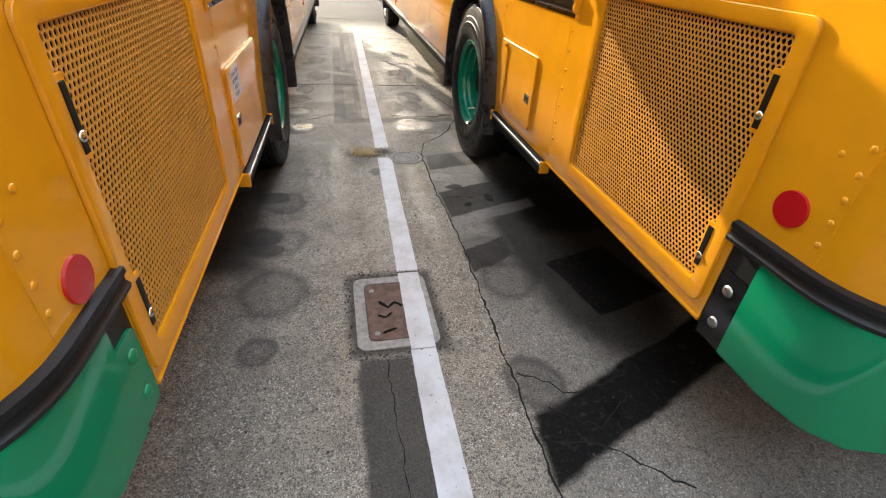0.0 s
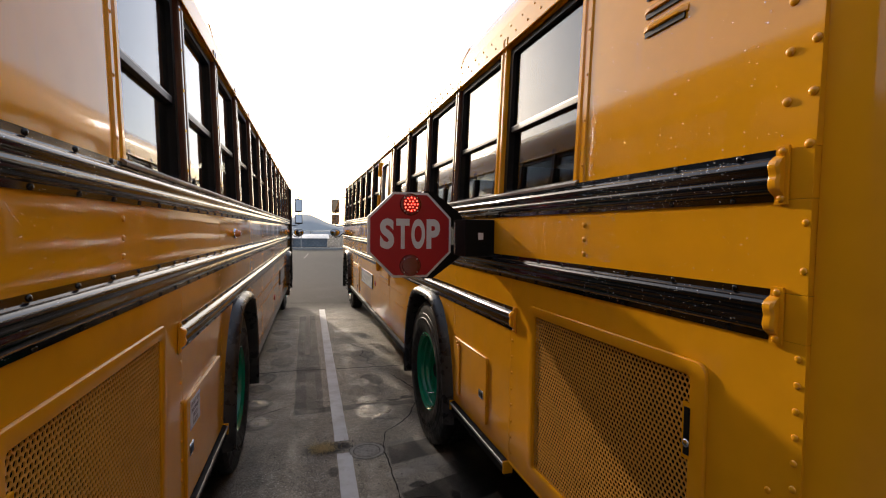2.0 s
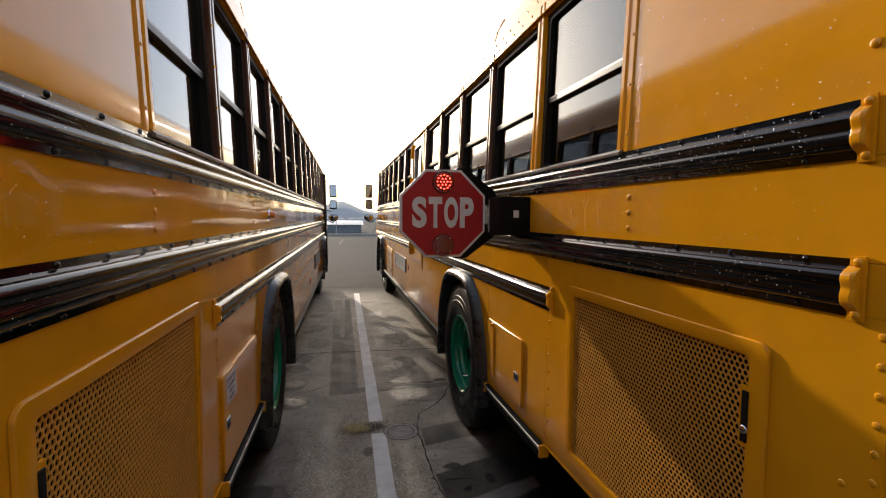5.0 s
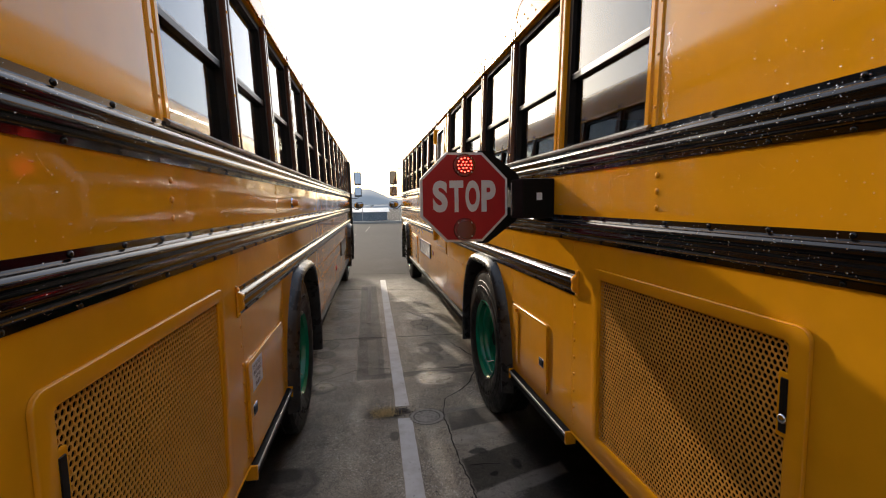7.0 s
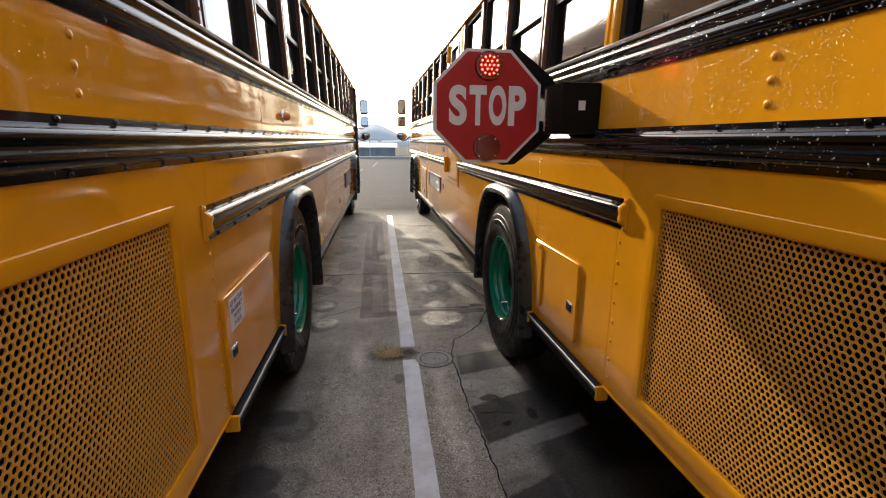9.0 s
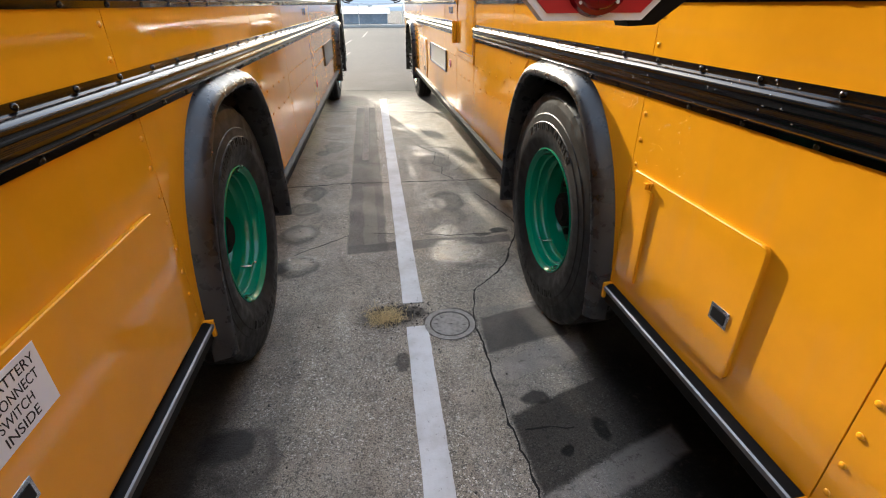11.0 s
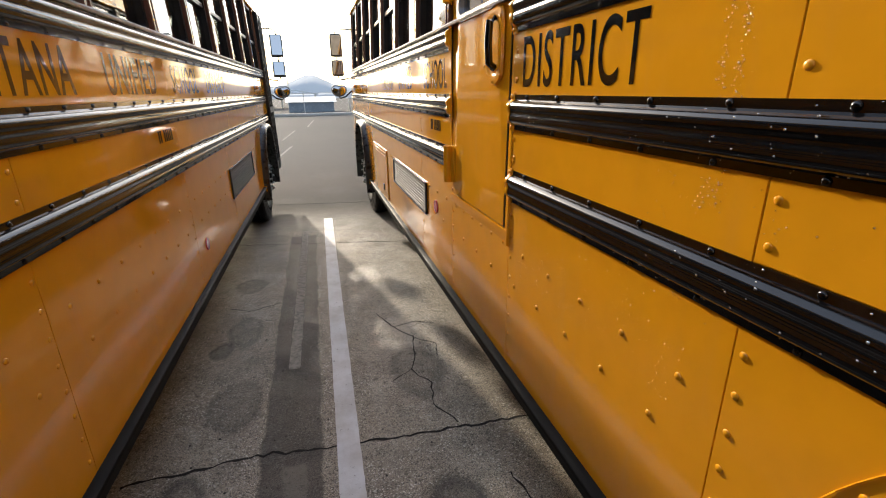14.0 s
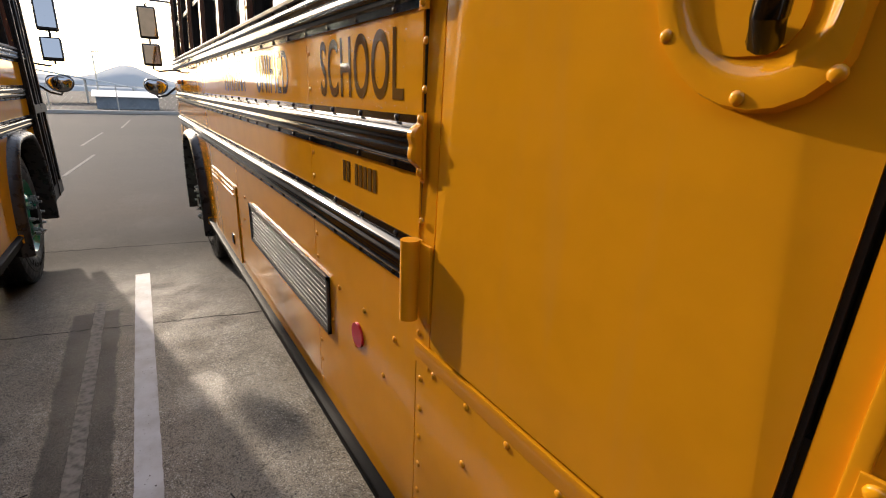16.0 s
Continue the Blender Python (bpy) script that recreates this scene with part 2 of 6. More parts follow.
def words(name, text, mat, parent, m, width, height, bold=0.0, depth=0.0006, label="", spacing=1.0):
    """Lettering in the built-in font, stretched to a width and height, its middle at the pose m."""
    cu = bpy.data.curves.new(name, "FONT")
    cu.body, cu.align_x, cu.align_y, cu.extrude, cu.offset, cu.resolution_u = text, "LEFT", "BOTTOM_BASELINE", 0.0, bold, 9
    cu.space_character = spacing
    tmp = new("tmp", cu)
    me = bpy.data.meshes.new_from_object(tmp.evaluated_get(bpy.context.evaluated_depsgraph_get()))
    bpy.data.objects.remove(tmp)
    xs = [v.co.x for v in me.vertices]
    ys = [v.co.y for v in me.vertices]
    sx, sy = width / (max(xs) - min(xs)), height / (max(ys) - min(ys))
    mx, my = (max(xs) + min(xs)) / 2, (max(ys) + min(ys)) / 2
    bm = bmesh.new()
    bm.from_mesh(me)
    bpy.data.meshes.remove(me)
    for v in bm.verts:
        v.co = Vector(((v.co.x - mx) * sx, (v.co.y - my) * sy, 0))
    res = bmesh.ops.extrude_face_region(bm, geom=bm.faces[:])
    for v in res["geom"]:
        if isinstance(v, bmesh.types.BMVert):
            v.co.z += depth
    ob = part(name, bm, mat, parent, label)
    ob.matrix_basis = m
    return ob

# ---- the two buses ----
# A bus is built in its own frame: x is 0 on the side wall that faces the aisle and S * u outwards, y runs to the front, z is up.
WIDTH, REAR, NOSE = 2.44, 0.40, 11.05
SILL, HEAD = 1.762, 2.475                       # the windows' lower and upper edge
RAILS = ((1.658, 0.106), (1.374, 0.106), (1.138, 0.106))    # bottom and height of the three rub rails
SKIRT = 0.515
WHEEL_R, WHEEL_F = 3.38, 9.70
TYRE = 0.535


class Side:
    """Makes boxes and strips in u, y, z for a bus whose aisle side faces S along x."""

    def __init__(self, s):
        self.s = s

    def box(self, bm, u0, u1, y0, y1, z0, z1, bevel=0.0):
        box(bm, *sorted((self.s * u0, self.s * u1)), y0, y1, z0, z1, bevel)

    def strip(self, bm, profile, y0, y1):
        along_y(bm, [(self.s * u, z) for u, z in profile], y0, y1)

    def plate(self, bm, outline, u0, u1):
        plate(bm, outline, self.s * u0, self.s * u1)

    def stud(self, bm, y, z, u=0.0, r=0.0074, h=0.0028):
        """Adds a domed head to a mesh, or notes it in a list for studs()."""
        if isinstance(bm, list):
            bm.append((y, z, u, r, h))
            return
        rings = []
        for f, g in ((1.0, 0.0), (0.96, 0.35), (0.78, 0.72), (0.45, 0.95), (0.12, 1.0)):
            rings.append([(self.s * (u + (h + 0.0008) * g), y + r * f * math.cos(k * math.pi / 5), z + r * f * math.sin(k * math.pi / 5)) for k in range(10)])
        loft(bm, rings)

    def face(self, y, z, u=0.0):
        """A pose on the side wall whose x reads along the wall and whose z points outwards."""
        s = self.s
        return Matrix(((0, 0, s, s * u), (s, 0, 0, y), (0, 1, 0, z), (0, 0, 0, 1)))


STUD_MESHES = {}
LEAN = 0.04                                    # the walls lean slightly inwards above the sills


def studs(name, heads, sd, mat, parent):
    """One object for each noted head, alike ones on one mesh."""
    for y, z, u, r, h in heads:
        key = (sd.s, round(r, 4), round(h, 4), mat.name)
        if key not in STUD_MESHES:
            bm = bmesh.new()
            sd.stud(bm, 0.0, 0.0, 0.0, r, h)
            STUD_MESHES[key] = finish(bm, name, mat, 60)
        lean = LEAN * max(0.0, z - SILL)
        share(name, STUD_MESHES[key], Matrix.Translation((sd.s * (u - lean), y, z)), parent)


def arch_line(cy, grow=0.0, z0=0.37):
    """The outline of a wheel arch as (y, z), from its front foot over the top to its rear foot."""
    fore = [(0.585, z0), (0.577, 0.55), (0.552, 0.71), (0.505, 0.86), (0.43, 0.98), (0.345, 1.062), (0.25, 1.10), (0.0, 1.106)]
    aft = [(-0.19, 1.098), (-0.285, 1.062), (-0.375, 0.985), (-0.465, 0.86), (-0.525, 0.71), (-0.555, 0.55), (-0.568, z0)]
    out = []
    for y, z in fore + aft:
        side = max(-1.0, min(1.0, y / 0.25))
        out.append((cy + y + grow * side, z + (grow if z > 0.9 else grow * max(0, (z - 0.5) / 0.4))))
    return out


def rail_profile(z0, h):
    """A rub rail's section: flat flanges and two round ridges with a hollow between."""
    shape = [(0.001, 0), (0.004, 0.0), (0.005, 0.13), (0.013, 0.17), (0.020, 0.23), (0.023, 0.31), (0.0225, 0.40), (0.0205, 0.46), (0.0198, 0.5),
             (0.0205, 0.54), (0.0232, 0.60), (0.025, 0.67), (0.022, 0.75), (0.013, 0.82), (0.005, 0.86), (0.004, 1.0), (0.001, 1.0)]
    crest = shape[2:-2]
    for _ in range(2):
        crest = [crest[0]] + [(a[0] + (b[0] - a[0]) * f, a[1] + (b[1] - a[1]) * f) for a, b in zip(crest, crest[1:]) for f in (0.25, 0.75)] + [crest[-1]]
    return [(u, z0 + h * z) for u, z in shape[:2] + crest + shape[-2:]]


def rub_rail(bus, sd, z0, h, y0, y1, caps):
    bm = bmesh.new()
    sd.strip(bm, rail_profile(z0, h), y0, y1)
    rail = part("rub_rail", bm, BLACK, bus, "glossy black ridged rub rail, wet with drops", 60)
    bm = []
    n = max(2, int((y1 - y0) / 0.174))
    for i in range(n):
        y = y0 + (i + 0.5) * (y1 - y0) / n
        sd.stud(bm, y, z0 + h * 0.93, 0.004, 0.0068, 0.0045)
        sd.stud(bm, y + 0.012, z0 + h * 0.065, 0.004, 0.0068, 0.0045)
    studs("bolt", bm, sd, BLACK, rail)
    for y, d in caps:
        bm = bmesh.new()
        a, b = sorted((y - d * 0.006, y + d * 0.021))
        sd.box(bm, 0.0015, 0.0075, a, b, z0 - 0.006, z0 + h + 0.006, 0.0015)
        prof = [(0.006, z0 + 0.10 * h)] + [(u + 0.0035, z) for u, z in rail_profile(z0, h) if u > 0.007] + [(0.006, z0 + 0.88 * h)]
        lo, hi = sorted((y - d * 0.008, y + d * 0.014))
        rings = []
        for k, f in ((lo, 0.92), (lo + 0.004, 1.0), (hi - 0.005, 1.0), (hi, 0.72)) if d > 0 else ((lo, 0.72), (lo + 0.005, 1.0), (hi - 0.004, 1.0), (hi, 0.92)):
            rings.append([(sd.s * (0.006 + (u - 0.006) * f), k, z) for u, z in prof])
        loft(bm, rings)
        part("end_cap", bm, YELLOW_TRIM, rail, "yellow cast end cap")
        bm = []
        for z in (z0 + 0.006, z0 + h - 0.006):
            sd.stud(bm, y + d * 0.008, z, 0.0072, 0.0085, 0.005)
        studs("bolt", bm, sd, YELLOW_TRIM, rail)


def grille(bus, sd, y0, y1, z0, z1):
    """A bevelled frame round a perforated sheet, with latches, and a dark cooler behind."""
    bm = bmesh.new()
    outer, inner = rounded(y0, y1, z0, z1, 0.03), rounded(y0 + 0.052, y1 - 0.052, z0 + 0.055, z1 - 0.042, 0.012)
    rings = [[(sd.s * u, y, z) for y, z in o] for o, u in ((outer, 0.001), (rounded(y0 + 0.0005, y1 - 0.0005, z0 + 0.0005, z1 - 0.0005, 0.03), 0.008),
             (rounded(y0 + 0.003, y1 - 0.003, z0 + 0.003, z1 - 0.003, 0.028), 0.0105), (rounded(y0 + 0.044, y1 - 0.044, z0 + 0.046, z1 - 0.035, 0.014), 0.0105), (inner, 0.004), (inner, -0.012))]
    loft(bm, rings, True, False)
    frame_ob = part("grille_frame", bm, YELLOW_TRIM, bus, "yellow painted bevelled grille frame", 50)
    # the sheet: cells of a honeycomb, each with a round hole
    a0, a1, b0, b1 = y0 + 0.050, y1 - 0.050, z0 + 0.053, z1 - 0.040
    nx = int((a1 - a0) / 0.0152)
    p = (a1 - a0) / nx
    row = p * math.sqrt(3) / 2
    nz = int((b1 - b0) / row)
    verts, faces, seen = [], [], {}

    def vert(u, y, z):
        key = (round(u, 5), round(y, 5), round(z, 5))
        if key not in seen:
            seen[key] = len(verts)
            verts.append((sd.s * u, y, z))
        return seen[key]

    for r in range(nz + 1):
        for c in range(nx + 1):
            cy, cz = a0 + (c + 0.5 * (r % 2)) * p, b0 + r * row
            ring = []
            for k in range(12):
                a = radians(30 * k)
                q = p / math.sqrt(3) if k % 2 else p / 2
                cs, sn = math.cos(a), math.sin(a)
                hole = p * 0.40
                ring.append(((min(max(cy + q * cs, a0), a1), min(max(cz + q * sn, b0), b1)), (min(max(cy + hole * cs, a0), a1), min(max(cz + hole * sn, b0), b1))))
            for k in range(12):
                (o1, i1), (o2, i2) = ring[k], ring[(k + 1) % 12]
                f = [vert(0.0, *o1), vert(0.0, *o2), vert(0.0, *i2), vert(0.0, *i1)]
                g = [vert(0.0, *i1), vert(0.0, *i2), vert(-0.003, *i2), vert(-0.003, *i1)]
                for quad in (f, g):
                    if len(set(quad)) == 4:
                        faces.append(quad if sd.s > 0 else quad[::-1])
    me = bpy.data.meshes.new("perforated_sheet")
    me.from_pydata(verts, [], faces)
    me.materials.append(SHEET)
    sheet = new("perforated_sheet", me)
    sheet.parent = frame_ob
    tagged(sheet, "yellow perforated steel sheet with round holes")
    bm = bmesh.new()
    sd.box(bm, -0.06, -0.10, y0 + 0.02, y1 - 0.02, z0 + 0.02, z1 - 0.02)
    part("cooler", bm, DARK, frame_ob, "dark cooler behind the perforated sheet")
    for z in (z0 + 0.10, z1 - 0.24):
        bm = bmesh.new()
        sd.box(bm, 0.002, 0.010, y0 + 0.036, y0 + 0.068, z - 0.012, z + 0.132, 0.003)
        la = part("latch", bm, YELLOW_TRIM, frame_ob, "latch plate with a dark slot")
        bm = bmesh.new()
        sd.box(bm, 0.008, 0.013, y0 + 0.042, y0 + 0.060, z, z + 0.12, 0.002)
        part("slot", bm, FRAME, la)
        bm = bmesh.new()
        sd.stud(bm, y0 + 0.051, z + 0.03, 0.012, 0.011, 0.005)
        part("bolt", bm, CHROME, la)


def flare(bus, sd, cy, name="fender_flare"):
    """A thick rubber lip round a wheel arch."""
    line = arch_line(cy, 0.0, 0.35)
    fine = []
    for a, b in zip(line, line[1:]):
        fine += [tuple(Vector(a).lerp(Vector(b), k / 3)) for k in range(3)]
    fine.append(line[-1])
    for _ in range(2):
        fine = [fine[0]] + [tuple((Vector(a) + 2 * Vector(b) + Vector(c)) / 4) for a, b, c in zip(fine, fine[1:], fine[2:])] + [fine[-1]]
    sect = [(-0.06, -0.012), (0.046, -0.012), (0.058, -0.003), (0.063, 0.010), (0.059, 0.028), (0.042, 0.050), (0.014, 0.062), (0.002, 0.070), (-0.004, 0.070), (-0.004, 0.0), (-0.06, 0.0)]
    rings = []
    for i, p in enumerate(fine):
        d = Vector(fine[min(i + 1, len(fine) - 1)]) - Vector(fine[max(i - 1, 0)])
        n = Vector((d.y, -d.x)).normalized()
        rings.append([(sd.s * u, p[0] + n.x * g * 0.82, p[1] + n.y * g * 0.82) for u, g in sect])
    bm = bmesh.new()
    loft(bm, rings)
    return part(name, bm, FLARE, bus, "black rubber fender flare with grey weathering", 50)


def tyre_profile(w, r):
    """A truck tyre's section as (x, r), x = 0 at the outer wall and growing inwards."""
    return [(0.040, 0.278), (0.026, 0.287), (0.012, 0.318), (0.002, 0.35), (0.0, 0.37), (0.001, 0.405), (0.004, 0.408), (0.007, 0.44), (0.010, 0.443), (0.014, 0.482), (0.016, 0.488), (0.022, 0.513), (0.040, r - 0.005),
            (0.085, r - 0.001), (0.088, r - 0.011), (0.096, r - 0.011), (0.099, r), (w / 2 - 0.006, r), (w / 2 - 0.004, r - 0.012), (w / 2 + 0.004, r - 0.012), (w / 2 + 0.006, r),
            (w - 0.05, r - 0.004), (w - 0.02, 0.47), (w, 0.37), (w - 0.03, 0.280)]


def wheel(bus, sd, cy, x_face, dual, name="wheel"):
    """A road wheel whose outer wall lies at u = x_face; dished inwards at the rear, outwards at the front."""
    hub = new(name, None)
    hub.empty_display_size = 0.1
    hub.parent = bus
    hub.matrix_basis = Matrix.Translation((sd.s * x_face, cy, 0.513))
    w = 0.27
    bm = bmesh.new()
    lathe(bm, [(-sd.s * x, r) for x, r in tyre_profile(w, TYRE)], 72)
    tyre = part("tyre", bm, RUBBER, hub, "worn black truck tyre with raised sidewall rings", 30)
    bm = bmesh.new()
    for k in range(34):                              # slits in the tread's shoulder
        a, w2 = 2 * math.pi * k / 34, 0.009
        quad = [(x, side * w2, r) for x, r in ((0.0185, 0.507), (0.0225, 0.517), (0.0395, TYRE - 0.0028), (0.084, TYRE + 0.0006)) for side in (-1, 1)]
        hull(bm, [Matrix.Rotation(a, 3, "X") @ Vector((-sd.s * x, y, r)) for x, y, r in quad], [(0, 1, 3, 2), (2, 3, 5, 4), (4, 5, 7, 6)])
    part("tread_pattern", bm, FRAME, tyre, kind="stuff")
    for start in (33, 213):                          # raised blocks on the sidewall, as moulded lettering
        bm = bmesh.new()
        for k in range(10):
            a0 = radians(start - 7.6 * k)
            b = bmesh.new()
            face_x = sorted((-sd.s * 0.004, sd.s * 0.0022))
            for y0, y1, r0, r1 in ((-0.013, -0.006, 0.371, 0.403), (0.006, 0.013, 0.371, 0.403), (-0.006, 0.006, *((0.396, 0.403), (0.384, 0.390), (0.371, 0.378))[k % 3])):
                box(b, *face_x, y0, y1, r0, r1)
            for v in b.verts:
                v.co = Matrix.Rotation(a0 if sd.s > 0 else -a0, 3, "X") @ v.co
            join(bm, b)
        part("raised_marking", bm, RUBBER, tyre, kind="stuff")
    if dual:
        bm = bmesh.new()
        lathe(bm, [(-sd.s * (x + 0.33), r) for x, r in tyre_profile(w, TYRE)], 48)
        part("tyre", bm, RUBBER, hub, "inner tyre of the pair")
    bm = bmesh.new()
    if dual:
        prof = [(0.008, 0.303), (0.002, 0.302), (0.0, 0.296), (0.004, 0.290), (0.014, 0.286), (0.020, 0.276), (0.050, 0.272), (0.056, 0.266), (0.058, 0.262), (0.085, 0.258), (0.093, 0.250), (0.100, 0.238), (0.135, 0.234), (0.142, 0.226), (0.165, 0.222), (0.178, 0.210), (0.182, 0.14), (0.182, 0.12), (0.19, 0.12), (0.19, 0.22), (0.20, 0.245), (0.24, 0.28), (0.24, 0.29), (0.03, 0.292)]
    else:
        prof = [(0.008, 0.303), (0.002, 0.302), (0.0, 0.296), (0.004, 0.290), (0.016, 0.284), (0.03, 0.262), (0.05, 0.25), (0.03, 0.215), (0.0, 0.17), (-0.02, 0.15), (-0.022, 0.08), (-0.012, 0.08), (0.0, 0.15), (0.06, 0.25), (0.12, 0.26), (0.2, 0.28), (0.2, 0.29), (0.03, 0.292)]
    inset = 0.018 if dual else 0.0
    lathe(bm, [(-sd.s * (x + inset), r * 0.965) for x, r in prof], 56)
    rim = part("rim", bm, WHEEL_GREEN, hub, "green painted steel rim", 45)
    if dual:
        bm = bmesh.new()
        lathe(bm, [(-sd.s * x, r) for x, r in ((0.174, 0.205), (0.1785, 0.202), (0.179, 0.135), (0.183, 0.135), (0.183, 0.207))], 40)
        part("wheel_disc", bm, SHADED_GREEN, rim, "dark green wheel disc, recess shade in its colour")
    bm = bmesh.new()
    d = 0.182 if dual else -0.022
    for k in range(10):
        a = 2 * math.pi * k / 10
        disc(bm, (-sd.s * d, 0.143 * math.cos(a), 0.143 * math.sin(a)), "x", 0.017, sd.s * 0.028, 6)
        if not dual:
            disc(bm, (-sd.s * (d - 0.02), 0.143 * math.cos(a), 0.143 * math.sin(a)), "x", 0.010, sd.s * 0.03, 8)
    part("wheel_nuts", bm, DARK if dual else STEEL, rim, "ring of wheel nuts", kind="stuff")
    bm = bmesh.new()
    if dual:
        disc(bm, (-sd.s * 0.20, 0, 0), "x", 0.118, sd.s * 0.035, 24, 0.110)
        disc(bm, (-sd.s * 0.17, 0, 0), "x", 0.088, sd.s * 0.065, 24, 0.078)
        disc(bm, (-sd.s * 0.11, 0, 0), "x", 0.06, sd.s * 0.02, 16, 0.05)
    else:
        disc(bm, (-sd.s * 0.05, 0, 0), "x", 0.078, sd.s * 0.11, 24, 0.065)
    part("hub", bm, DARK, rim, "dark greasy hub")
    bm = bmesh.new()
    tube(bm, [(-sd.s * 0.12, 0.10, -0.21), (-sd.s * 0.07, 0.11, -0.215), (-sd.s * 0.05, 0.10, -0.19)], 0.005, 6)
    part("valve_stem", bm, CHROME, rim)
    return tyre


def window_unit(bus, sd, y0, y1, lower_open=False):
    """One side window between two pillars: dark recessed frame, two panes, the meeting bar."""
    bm = bmesh.new()
    o, i = rounded(y0, y1, SILL, HEAD, 0.012, 3), rounded(y0 + 0.022, y1 - 0.032, SILL + 0.02, HEAD - 0.03, 0.02, 3)
    loft(bm, [[(sd.s * u, y, z) for y, z in q] for q, u in ((o, -0.075), (o, -0.018), (i, -0.018), (i, -0.075), (o, -0.075))], True, False)
    win = part("window", bm, FRAME, bus, "black window frame with two sliding sashes")
    bm = bmesh.new()
    sd.box(bm, -0.06, -0.026, y0 + 0.022, y1 - 0.032, 2.066, 2.088, 0.003)
    bar = part("meeting_rail", bm, FRAME, win, "thin black sash rail")
    bm = bmesh.new()
    sd.box(bm, -0.05, -0.027, y0 + 0.022, y1 - 0.032, 2.088, 2.094)
    part("bright_edge", bm, ALU, bar)
    for c, d, u in ((2.08, HEAD - 0.025, -0.036), (SILL + 0.015, 2.08, -0.048)):
        bm = bmesh.new()
        sd.box(bm, u, u - 0.004, y0 + 0.018, y1 - 0.028, c, d)
        pane = part("pane", bm, GLASS, win, "tinted glass pane")
        pane.visible_shadow = False
    return win


def pillar(bus, sd, y, w=0.07, mat=None):
    bm = bmesh.new()
    z1 = HEAD + 0.06
    outline = [(-0.08, y - w / 2), (-0.004, y - w / 2), (0.004, y - w / 2 + 0.006), (0.004, y - 0.012), (-0.002, y - 0.006), (-0.002, y + 0.006), (0.004, y + 0.012), (0.004, y + w / 2 - 0.006), (-0.004, y + w / 2), (-0.08, y + w / 2)]
    loft(bm, [[(sd.s * u, q, z) for u, q in outline] for z in (SILL, z1)])
    p = part("pillar", bm, mat or YELLOW_TRIM, bus, "narrow yellow window pillar")
    bm = []
    for k in range(5):
        sd.stud(bm, y - w / 2 + 0.014, SILL + 0.06 + k * 0.155, 0.003, 0.006, 0.003)
    studs("rivet", bm, sd, YELLOW_TRIM, p)


